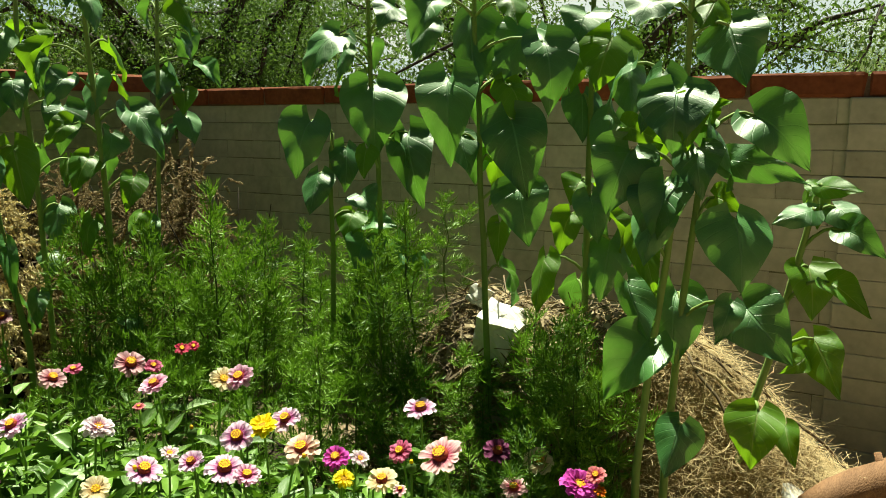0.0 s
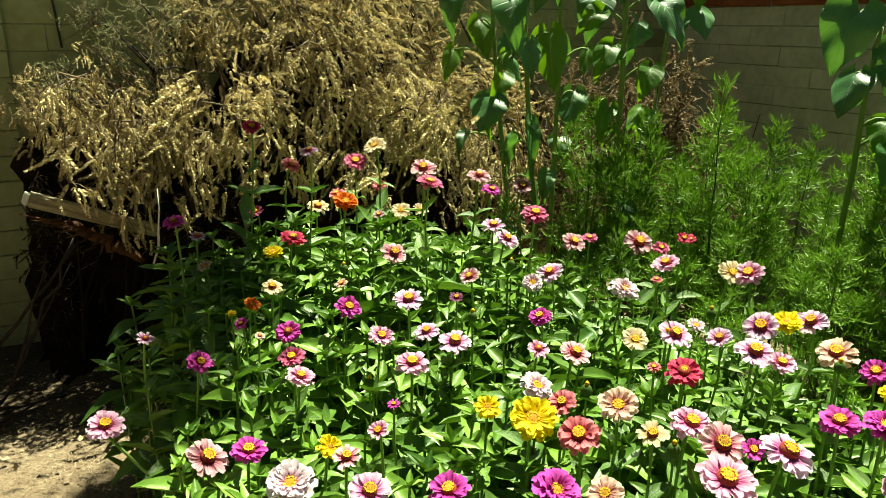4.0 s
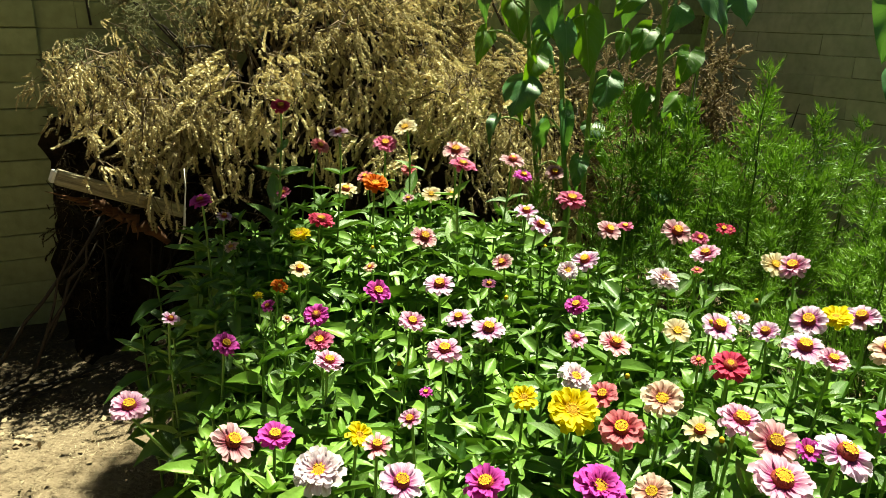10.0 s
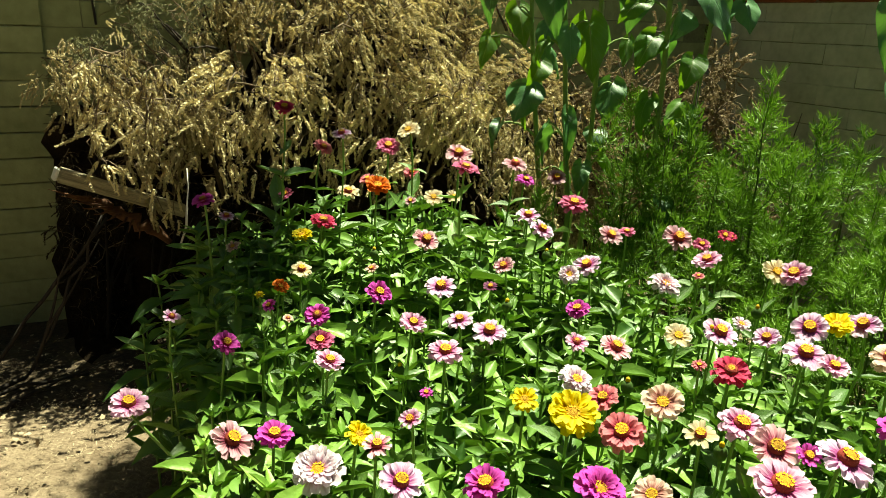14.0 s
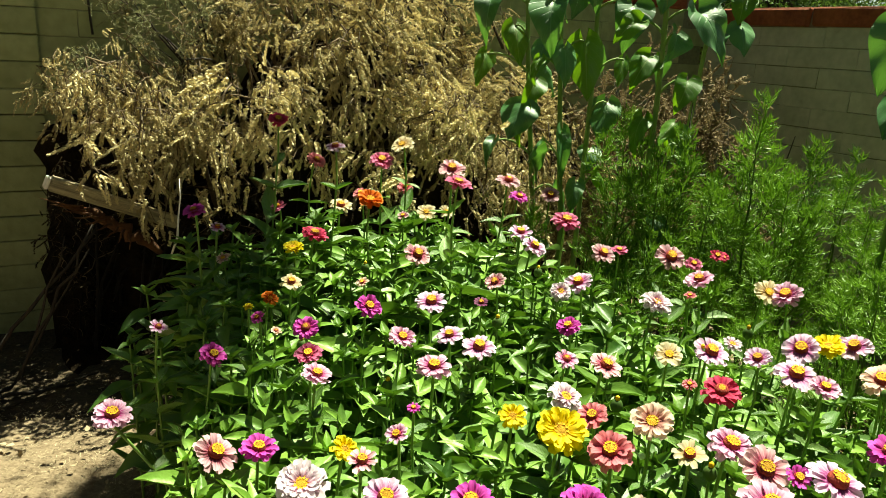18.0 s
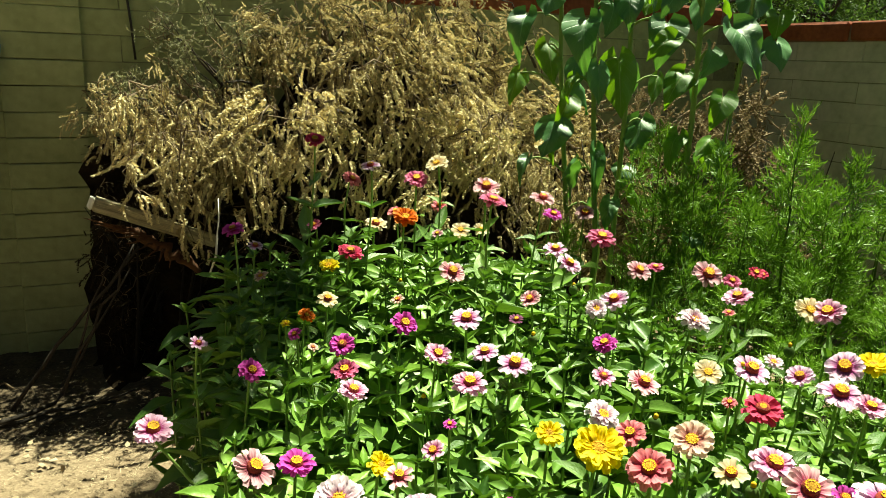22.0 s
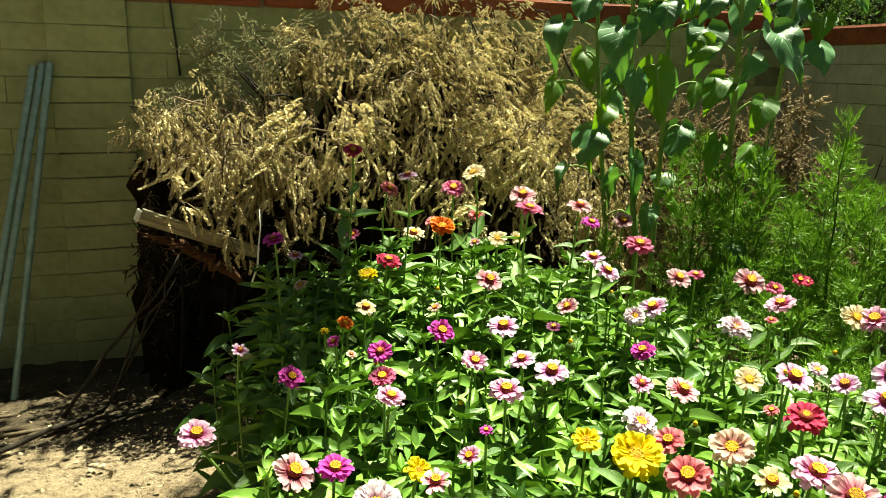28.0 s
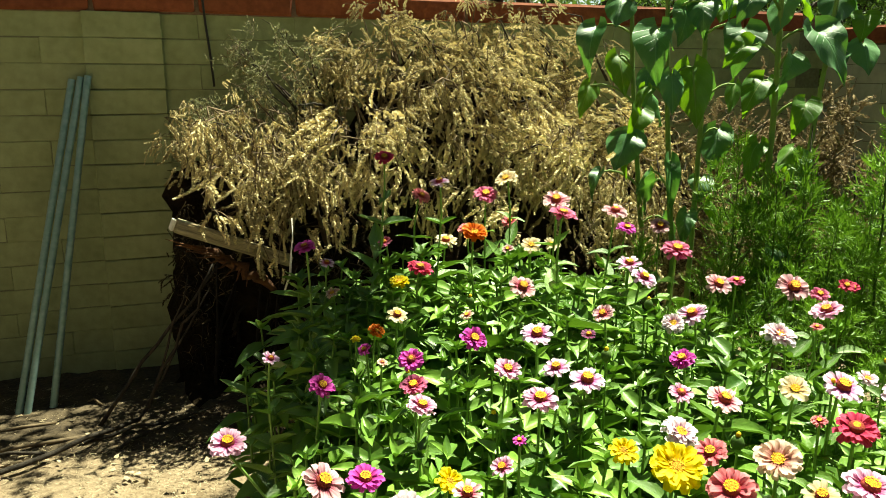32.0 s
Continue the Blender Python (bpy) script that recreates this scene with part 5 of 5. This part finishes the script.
# long tassels that hang lowest over the hollow
for x, z, sc in ((-0.30, 1.02, 1.0), (-0.24, 1.0, 1.1), (-0.12, 0.96, 1.25), (-0.10, 0.86, 1.1), (-0.05, 0.98, 1.0), (0.08, 1.0, 1.15), (0.14, 0.95, 1.2), (0.24, 1.02, 1.0), (0.42, 1.0, 1.2), (0.62, 0.98, 1.1), (0.78, 1.0, 1.2), (0.95, 0.96, 1.1)):
    hang(set_back((x, 2.62 + 0.1 * abs(x), z)), sc, pr.normal(0, 7), pr.normal(0, 7), pr.uniform(0, 360), SPRAYS[int(100 * z) % 6])
# the loose tip of a bough at the open end, and broken stubs below it
for dx, dy, dz in ((-0.50, 2.92, 1.13), (-0.46, 2.95, 1.16), (-0.43, 2.9, 1.12), (-0.48, 2.97, 1.08), (-0.38, 2.9, 1.13)):
    hang(set_back((dx, dy, dz)), 0.55, pr.normal(0, 30), pr.normal(0, 30), pr.uniform(0, 360), SPRAYS[int(dz * 90) % 6])
bough((-0.1, 3.0, 0.95), (-0.50, 2.92, 1.13), 6, -0.03, 0.012, 0.008, M_BARK)
for b in ((-0.52, 2.95, 0.90), (-0.50, 2.97, 0.98), (-0.46, 2.93, 0.86)):
    bough((-0.25, 3.0, 0.92), b, 5, 0.01, 0.012, 0.006, M_BARK)
# open twiggy boughs above the crest, the wall showing between them; leaves at the left greyed to stand for shade
for k in range(34):
    x = pr.uniform(-0.42, 0.12) if k < 20 else pr.uniform(0.2, 1.25)
    high = float(np.interp(x, (-0.5, -0.36, -0.2, 0.1, 0.5, 1.2), (1.20, 1.34, 1.48, 1.57, 1.62, 1.56)))
    e = Vector((x, pr.uniform(2.9, 3.12), high + pr.uniform(-0.24 if k < 20 else -0.1, 0.02)))
    q = bough(Vector((x + pr.uniform(0.12, 0.4), 3.06, e.z - pr.uniform(0.3, 0.5))), e, 6, -0.04, 0.014, 0.007, M_BARK if k % 2 else M_TWIG)
    for j in range(3 if k < 20 else 4):
        hang(q[6 - j] + Vector((pr.normal(0, 0.02), 0, 0)), pr.uniform(0.38, 0.62), pr.normal(0, 40), pr.normal(0, 40), pr.uniform(0, 360), SHADED_SPRAYS[(k + j) % 3] if k < 20 and (k + j) % 4 else SPRAYS[(k + j) % 6])
# near-black sheet standing in for the deep shade in the heart of the heap
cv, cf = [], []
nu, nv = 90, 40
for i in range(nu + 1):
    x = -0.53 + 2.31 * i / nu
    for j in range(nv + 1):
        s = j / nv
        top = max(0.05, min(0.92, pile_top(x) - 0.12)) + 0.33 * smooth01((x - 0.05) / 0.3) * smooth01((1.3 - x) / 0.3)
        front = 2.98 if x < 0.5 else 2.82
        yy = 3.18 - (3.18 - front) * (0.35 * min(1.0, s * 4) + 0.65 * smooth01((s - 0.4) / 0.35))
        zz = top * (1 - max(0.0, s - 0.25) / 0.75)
        # its foot runs forward as a dark patch for the shaded ground
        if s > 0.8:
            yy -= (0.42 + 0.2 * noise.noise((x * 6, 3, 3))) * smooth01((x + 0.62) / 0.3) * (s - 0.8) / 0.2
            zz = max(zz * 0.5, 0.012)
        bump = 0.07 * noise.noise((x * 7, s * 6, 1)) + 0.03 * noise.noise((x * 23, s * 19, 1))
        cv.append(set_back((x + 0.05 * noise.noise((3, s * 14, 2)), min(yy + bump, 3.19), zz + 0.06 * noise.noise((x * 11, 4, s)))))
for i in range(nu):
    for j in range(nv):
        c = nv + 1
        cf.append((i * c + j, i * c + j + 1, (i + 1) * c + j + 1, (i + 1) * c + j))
child("litter_core", mesh_of("litter_core", cv, cf, M_SHADE_CORE), pile)
# upright branches in the hollow, blackened to stand for shade
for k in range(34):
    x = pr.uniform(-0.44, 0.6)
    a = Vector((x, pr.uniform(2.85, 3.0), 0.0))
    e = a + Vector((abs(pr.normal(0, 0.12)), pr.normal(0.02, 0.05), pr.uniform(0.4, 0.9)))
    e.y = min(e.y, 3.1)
    bough(a, e, 5, 0, 0.009, 0.009, M_SHADE_BRANCH)

# tangled wood and leaves filling the hollow under the boughs, coloured near black for its shade
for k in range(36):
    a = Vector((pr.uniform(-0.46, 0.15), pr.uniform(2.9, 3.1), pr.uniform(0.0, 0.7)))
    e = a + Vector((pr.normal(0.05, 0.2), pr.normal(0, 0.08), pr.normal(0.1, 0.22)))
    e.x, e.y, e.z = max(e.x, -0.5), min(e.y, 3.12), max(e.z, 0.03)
    bough(a, e, 5, 0, 0.01, 0.008, M_SHADE_BRANCH)
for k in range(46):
    hang(set_back((pr.uniform(-0.34, 0.25), pr.uniform(2.92, 3.06), pr.uniform(0.15, 0.75))), pr.uniform(0.7, 1.3), pr.normal(0, 35), pr.normal(0, 35), pr.uniform(0, 360), HOLLOW_SHADE_SPRAYS[k % 3])

# more blackened sprays, painting shade along the hollow's open edge
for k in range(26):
    hang(set_back((pr.uniform(-0.47, -0.34), pr.uniform(2.9, 3.0), 0.10 + 0.03 * k)), pr.uniform(0.4, 0.6), pr.normal(0, 18), pr.normal(0, 14), pr.uniform(0, 360), HOLLOW_SHADE_SPRAYS[k % 3])
# long bare branches that lean from the path into the hollow
for a, e, thick in (((-0.77, 2.74, 0.0), (-0.32, 2.76, 0.60), 0.008), ((-0.62, 2.86, 0.0), (-0.36, 2.84, 0.50), 0.005), ((-0.80, 2.60, 0.006), (-0.42, 2.72, 0.03), 0.008), ((-0.66, 2.55, 0.005), (-0.35, 2.80, 0.04), 0.006)):
    q = bend(a, e, 8, -0.015, 0.004)
    child("branch", mesh_of("branch", *tube(q, [thick * (1 - 0.05 * i) for i in range(9)], 6), M_BARK), pile)

# withered stalks stacked by the corner
dead = thing("withered_stalks", "brown withered stalks heaped in the wall corner", "dead plants")
for k in range(84):
    x, y = pr.uniform(1.75, 2.85), pr.uniform(2.75, 3.6)
    sc = pr.uniform(0.8, 1.5)
    z = pr.uniform(0.25, 1.22) - 0.35 * max(0, x - 2.5)
    child("spray", BROWN_SPRAYS[k % 3], dead, Matrix.Translation((x, y, z)) @ pose(0, 0, 0, pr.normal(0, 50), pr.normal(0, 50), pr.uniform(0, 360)) @ Matrix.Diagonal((sc, sc, sc, 1)))
for k in range(30):
    x, y = pr.uniform(1.6, 2.8), pr.uniform(2.6, 3.6)
    child("stalk", mesh_of("stalk", *tube(bend((x, y, 0), (x + pr.normal(0, 0.2), y + pr.normal(0, 0.08), pr.uniform(0.7, 1.2)), 5, 0, 0.02), [0.008, 0.008, 0.007, 0.006, 0.004, 0.002], 5), M_BARK), dead)


def post(a, b, w, h):
    """A sawn post from a to b."""
    a, b = Vector(a), Vector(b)
    t = thing("fence_post", "grey weathered timber post with a bleached cut end", "timber", Matrix.Translation(a) @ (b - a).to_track_quat("X", "Z").to_matrix().to_4x4())
    ln = (b - a).length
    bm = bmesh.new()
    box(bm, (0.012, -w / 2, -h / 2), (ln, w / 2, h / 2))
    bmesh.ops.bevel(bm, geom=list(bm.edges), offset=0.006, segments=2, affect="EDGES")
    for v in bm.verts:
        v.co += Vector((0, noise.noise(v.co * 9), noise.noise(v.co * 7 + Vector((5, 0, 0))))) * 0.006
    part("shaft", bm, M_POST, t)
    bm = bmesh.new()
    box(bm, (0, -w / 2 + 0.003, -h / 2 + 0.003), (0.012, w / 2 - 0.003, h / 2 - 0.003))
    bmesh.ops.bevel(bm, geom=list(bm.edges), offset=0.003, segments=1, affect="EDGES")
    part("cut_end", bm, M_CUT, t, "bleached white cut end")


post((-0.47, 2.74, 0.765), (-0.06, 2.86, 0.592), 0.052, 0.048)

lg = thing("split_branch", "reddish splintered branch stub lying under the brush", "wood")
child("wood", mesh_of("wood", *tube(bend((-0.40, 2.82, 0.665), (-0.12, 2.87, 0.47), 14, -0.015, 0.007), [0.004, 0.012, 0.010, 0.017, 0.021, 0.016, 0.022, 0.019, 0.024, 0.018, 0.022, 0.019, 0.021, 0.016, 0.010], 9), M_RED_WOOD), lg)
for k in range(9):
    child("splinter", mesh_of("splinter", *tube(bend((-0.38 + 0.02 * k, 2.81, 0.66 - 0.012 * k), (-0.50 + 0.035 * k, 2.79 - 0.006 * k, 0.70 - 0.022 * k), 3, 0, 0.003), [0.006, 0.005, 0.003, 0.001], 5), M_RED_WOOD), lg)
st = thing("leaning_stick", "long thin grey forked stick leaning against the brush pile", "stick")
run = bend((-1.25, 2.2, 0.02), (-0.62, 2.72, 0.04), 8, 0, 0.008) + bend((-0.60, 2.74, 0.06), (-0.33, 2.72, 0.62), 7, 0, 0.008)
child("shaft", mesh_of("shaft", *tube(run, [0.012 - 0.0005 * k for k in range(len(run))], 7), M_BARK), st)
child("fork", mesh_of("fork", *tube(bend(run[9], (-0.42, 2.73, 0.58), 6, 0.01, 0.006), [0.006, 0.0055, 0.005, 0.0045, 0.004, 0.003, 0.002], 6), M_BARK), st)
child("fork", mesh_of("fork", *tube(bend(run[5], (-1.2, 2.5, 0.03), 5, 0, 0.006), [0.007, 0.006, 0.005, 0.004, 0.003, 0.002], 6), M_BARK), st)
for a, b, r in (((-0.92, 2.78, 0.016), (-1.45, 2.66, 0.02), 0.006), ((-0.6, 2.70, 0.016), (-1.5, 2.45, 0.015), 0.008), ((-0.7, 2.86, 0.012), (-0.86, 2.95, 0.02), 0.006), ((-0.95, 2.5, 0.012), (-1.6, 2.3, 0.014), 0.006)):
    s2 = thing("fallen_stick", "dry grey stick lying on the mulch", "stick")
    child("shaft", mesh_of("shaft", *tube(bend(a, b, 5, 0, 0.006), [r, r, r * 0.9, r * 0.8, r * 0.7, r * 0.5], 6), M_TWIG), s2)
bw = thing("bare_twig", "bleached white bare twig hanging from the brush", "twig")
child("shaft", mesh_of("shaft", *tube([(-0.045, 2.52, 0.82), (-0.044, 2.5, 0.76), (-0.052, 2.5, 0.69), (-0.055, 2.5, 0.63), (-0.076, 2.5, 0.57)], [0.0012, 0.0016, 0.0028, 0.0042, 0.003], 6), M_CUT), bw)

# ---- steel poles ----
for (ax, ay), (bx, by, bz) in (((-1.09, 2.881), (-0.899, 3.262, 1.257)), ((-1.058, 2.876), (-0.866, 3.267, 1.267)), ((-0.978, 2.915), (-0.838, 3.262, 1.272))):
    a, b = Vector((ax, ay, 0)), Vector((bx, by, bz))
    p = thing("steel_pole", "thin galvanised steel pole leaning on the block wall", "pole", pose(ax, ay, 0), "leaning poles")
    n = b - a
    vs, fs = tube([Vector((0, 0, 0)), n * 0.5, n], 0.0135, 12, False)
    iv, jf = tube([n, n * 0.97], 0.0115, 12, True)
    child("shaft", mesh_of("shaft", vs, fs, M_STEEL), p)
    rim_v = vs[24:36] + iv[0:12]
    rim_f = [(k, (k + 1) % 12, 12 + (k + 1) % 12, 12 + k) for k in range(12)]
    child("rim", mesh_of("rim", rim_v, rim_f, M_STEEL), p)

cb = thing("cable", "black cable hanging down the wall from the coping", "cable")
child("line", mesh_of("line", *tube([(-0.405, 3.38, 1.66), (-0.401, 3.347, 1.645), (-0.396, 3.348, 1.60), (-0.391, 3.37, 1.50), (-0.378, 3.373, 1.38), (-0.367, 3.376, 1.238)], 0.0048, 6), M_CABLE), cb)

# ---- straw heap by the right-hand wall ----
hv, hf = [], []
hx, hy = 80, 110
for i in range(hx + 1):
    for j in range(hy + 1):
        x, y = 1.82 + 1.72 * i / hx, -0.7 + 2.7 * j / hy
        hv.append((x, y, heap_z(x, y) - 0.02 + (0.05 * noise.noise((x * 8, y * 8, 7)) + 0.025 * noise.noise((x * 22, y * 22, 3))) * smooth01((x - 1.9) / 0.3) * heap_ends(y) - 0.03 * (1 - heap_ends(y))))
for i in range(hx):
    for j in range(hy):
        c = hy + 1
        hf.append((i * c + j, i * c + j + 1, (i + 1) * c + j + 1, (i + 1) * c + j))
heap = thing("straw_heap", "mound of dry straw and litter against the wall", "straw", kind="stuff")
child("mound", mesh_of("mound", hv, hf, M_MOUND), heap)


def strands(n, where, lo, hi, seed, flat=0.35, width=0.0022):
    """n bent straws: where(r) gives the place of each."""
    r = np.random.default_rng(seed)
    h = Heap()
    for k in range(n):
        p = where(r)
        a, l = r.uniform(0, 6.28), r.uniform(lo, hi)
        turn, rise = r.normal(0, 0.7), r.normal(0, flat)
        c = Vector((-math.sin(a), math.cos(a), r.normal(0, 0.4))) * width
        q, vs = p, [p - c, p + c]
        for i in range(3):
            q = q + Vector((math.cos(a), math.sin(a), rise)) * (l / 3)
            vs += [q - c, q + c]
            a, rise = a + turn, rise - flat * 0.5
        h.add(vs, [(0, 1, 3, 2), (2, 3, 5, 4), (4, 5, 7, 6)])
    return h


def on_heap(r):
    x, y = r.uniform(1.95, 3.3), r.uniform(-0.45, 1.6)
    return Vector((x, y, heap_z(x, y) + r.uniform(-0.01, 0.03)))


def clumped(r):
    """Straws gathered in loose wisps."""
    k = r.integers(0, 420)
    x = 1.95 + 1.2 * ((k * 0.618) % 1) + r.normal(0, 0.03)
    y = -0.45 + 2.05 * ((k * 0.7549) % 1) + r.normal(0, 0.03)
    x = min(x, 3.3)
    return Vector((x, y, heap_z(x, y) + 0.03 * ((k * 0.37) % 1) + r.uniform(-0.01, 0.03)))


child("wisps", strands(16000, clumped, 0.04, 0.13, 95, 0.25, 0.0006).mesh("wisps", M_STRAW, False), heap)
child("straws", strands(26000, on_heap, 0.03, 0.09, 91, 0.35, 0.0006).mesh("straws", M_STRAW, False), heap)


def coarse(r):
    x, y = r.uniform(2.1, 3.2), r.uniform(0.62, 1.9)
    return Vector((x, y, heap_z(x, y) + r.uniform(0.0, 0.05)))


child("stalks", strands(2600, coarse, 0.06, 0.2, 96, 0.3, 0.0028).mesh("stalks", M_TWIG, False), heap)
child("dead_leaves", strands(2200, coarse, 0.03, 0.07, 99, 0.5, 0.008).mesh("dead_leaves", M_CHAFF, False), heap)


def on_path(r):
    x, y = r.uniform(-1.9, -0.05), r.uniform(1.2, 3.15)
    return Vector((x, y, 0.006 + 0.012 * r.random()))


mulch = thing("straw_mulch", "scattered dry straw and leaf litter on the path", "straw", kind="stuff")
child("straws", strands(15000, on_path, 0.006, 0.026, 92, 0.05, 0.0008).mesh("straws", M_CHAFF, False), mulch)


lr = np.random.default_rng(97)
n = 700
o = np.stack([lr.uniform(-1.9, -0.05, n), lr.uniform(1.2, 3.15, n), 0.008 + 0.012 * lr.random(n)], 1)
v, f = scatter([(-0.25, 0, 0), (0.25, 0, 0.1), (0.3, 0.6, 0), (0, 1, 0.15), (-0.3, 0.6, 0.12)], [(0, 1, 2, 3, 4)], o, frames_from(lr.normal(0, 1, (n, 3)) * [1, 1, 0.15], lr.normal(0, 0.25, (n, 3)) + [0, 0, 1]), lr.uniform(0.008, 0.026, n))
child("fallen_leaves", mesh_of("fallen_leaves", v, f, M_CHAFF, None, False), mulch)


def under_ferns(r):
    x, y = r.uniform(0.9, 2.5), r.uniform(0.6, 2.6)
    return Vector((x, y, (heap_z(x, y) if x > 1.9 and y < 1.9 else 0) + 0.02 * r.random()))


child("straws", strands(2500, under_ferns, 0.03, 0.12, 93, 0.1, 0.0012).mesh("straws", M_STRAW, False), mulch)


def rubble(name, label, p, size, seed):
    r = random.Random(seed)
    t = thing(name, label, "stone", pose(*p, 20, -13, r.uniform(0, 90)))
    bm = bmesh.new()
    bmesh.ops.create_cube(bm, size=1)
    bmesh.ops.scale(bm, vec=size, verts=bm.verts)
    bmesh.ops.subdivide_edges(bm, edges=list(bm.edges), cuts=4, use_grid_fill=True)
    for v in bm.verts:
        v.co += Vector((noise.noise(v.co * 14), noise.noise(v.co * 12 + Vector((3, 1, 0))), noise.noise(v.co * 13 + Vector((0, 7, 0))))) * 0.22 * min(size[0], size[1]) + Vector((noise.noise(v.co * 60), noise.noise(v.co * 55), noise.noise(v.co * 50 + Vector((1, 2, 3))))) * 0.008
    part("chunk", bm, M_STONE, t)


hr = np.random.default_rng(98)
for k in range(26):
    x, y = hr.uniform(2.3, 2.7), hr.uniform(0.15, 1.5)
    a, l = hr.normal(-0.9, 0.5), hr.uniform(0.08, 0.25)
    z = heap_z(x, y) + 0.03
    e = (min(x + l * math.cos(a), 2.74), y + l * math.sin(a))
    stalk = thing("dry_stalk", "broken dry brown stalk lying on the straw", "stalk", pose(x, y, z), "stalks on the straw")
    child("shaft", mesh_of("shaft", *tube(bend((0, 0, 0), (e[0] - x, e[1] - y, heap_z(*e) + 0.03 - z), 4, -0.01, 0.006), [0.005, 0.005, 0.0045, 0.004, 0.002], 6), M_TWIG if k % 3 else M_STRAW), stalk)
rubble("concrete_block", "broken pale concrete block resting in the straw", (2.283, 1.138, 0.712), (0.15, 0.14, 0.15), 1)
rubble("concrete_block", "small pale concrete chunk resting in the straw", (2.356, 1.264, 0.808), (0.06, 0.06, 0.06), 2)
rubble("concrete_block", "pale concrete chunk at the foot of the straw heap", (2.27, 0.16, heap_z(2.27, 0.16) + 0.03), (0.11, 0.08, 0.03), 3)

lo = thing("log", "reddish-brown barkless log lying on the straw", "log")
la, lb = Vector((2.25, 0.138, 0.415)), Vector((2.88, -0.27, 0.51))
lv = []
for i in range(9):
    lv.append(la.lerp(lb, i / 8) + Vector((0, 0, 0.01 * math.sin(i * 1.3))))
child("trunk", mesh_of("trunk", *tube(lv, [0.036, 0.046, 0.053, 0.057, 0.06, 0.062, 0.062, 0.062, 0.06], 12), M_LOG), lo)
child("branch_stub", mesh_of("branch_stub", *tube([lv[3], lv[3] + Vector((0.02, 0.03, 0.07))], [0.014, 0.01], 7), M_LOG), lo)

# ---- walls, last: block by block ----
def blocks(material, length, seeds):
    return [block_mesh("block", length, 0.10, 0.1000, material, 0.0034, 0.0016, q) for q in seeds]


def copings(length, seeds):
    return [block_mesh("coping_brick", length, 0.215, 0.092, M_CAP, 0.009, 0.005, q) for q in seeds]


wrng = random.Random(3)


def wall(name, label, length, m, pil, coping, pitch, material):
    """A slump-block wall along x from 0 to length, its face at y = 0, with pilasters and a brick coping laid every pitch metres."""
    w = tagged(new(name), label, "wall", kind="structure")
    w.matrix_world = m
    whole, half, end = blocks(material, 0.3998, range(5)), blocks(material, 0.297, range(10, 13)), blocks(material, 0.1985, range(30, 33))
    caps = copings(pitch - 0.013, range(20, 24))
    bm = bmesh.new()
    box(bm, (0, 0.0030, -0.3), (length, 0.19, ZC - 0.004))
    part("core", bm, M_JOINT, w)
    for c in range(16):
        z = ZC - COURSE * (c + 0.5)
        x = -0.2 * (c % 2) + 0.2
        while x < length:
            if x > 0.15 and x + 0.2 < length + 0.05:
                child("block", whole[wrng.randrange(5)], w, Matrix.Translation((x, 0.05 + wrng.uniform(-0.0022, 0.0012), z + wrng.uniform(-0.0016, 0.0016))) @ pose(0, 0, 0, 180 * wrng.randrange(2), wrng.uniform(-0.12, 0.12), 0))
            x += 0.4
        if c % 2:
            child("block", end[c % 3], w, Matrix.Translation((0.1, 0.05, z)))
        for px0 in pil:
            child("block", half[wrng.randrange(3)], w, Matrix.Translation((px0 + 0.15, 0.026 + wrng.uniform(-0.002, 0.002), z)))
    x = coping[0] + pitch / 2
    while x + pitch * 0.45 < coping[1]:
        child("coping_brick", caps[wrng.randrange(4)], w, Matrix.Translation((x, 0.09 + wrng.uniform(-0.005, 0.005), ZC + 0.048 + wrng.uniform(-0.002, 0.002))) @ pose(0, 0, 0, 0, wrng.uniform(-0.5, 0.5), wrng.uniform(-0.7, 0.7)))
        x += pitch
    bm = bmesh.new()
    box(bm, (max(coping[0], 0.0), 0.0, ZC - 0.003), (coping[1], 0.18, ZC + 0.080))
    part("mortar", bm, M_MORTAR, w)
    return w


# the long wall, its ground and courses rising a little towards the corner
a = CORNER - ALONG * 6.968
wall("wall_north", "cream-green painted slump-block garden wall with red brick coping", 6.968, pose(a.x, a.y, -0.053, 0, -1.0, 9.04), (3.157,), (0.0, 6.968), 0.400, M_BLOCK)
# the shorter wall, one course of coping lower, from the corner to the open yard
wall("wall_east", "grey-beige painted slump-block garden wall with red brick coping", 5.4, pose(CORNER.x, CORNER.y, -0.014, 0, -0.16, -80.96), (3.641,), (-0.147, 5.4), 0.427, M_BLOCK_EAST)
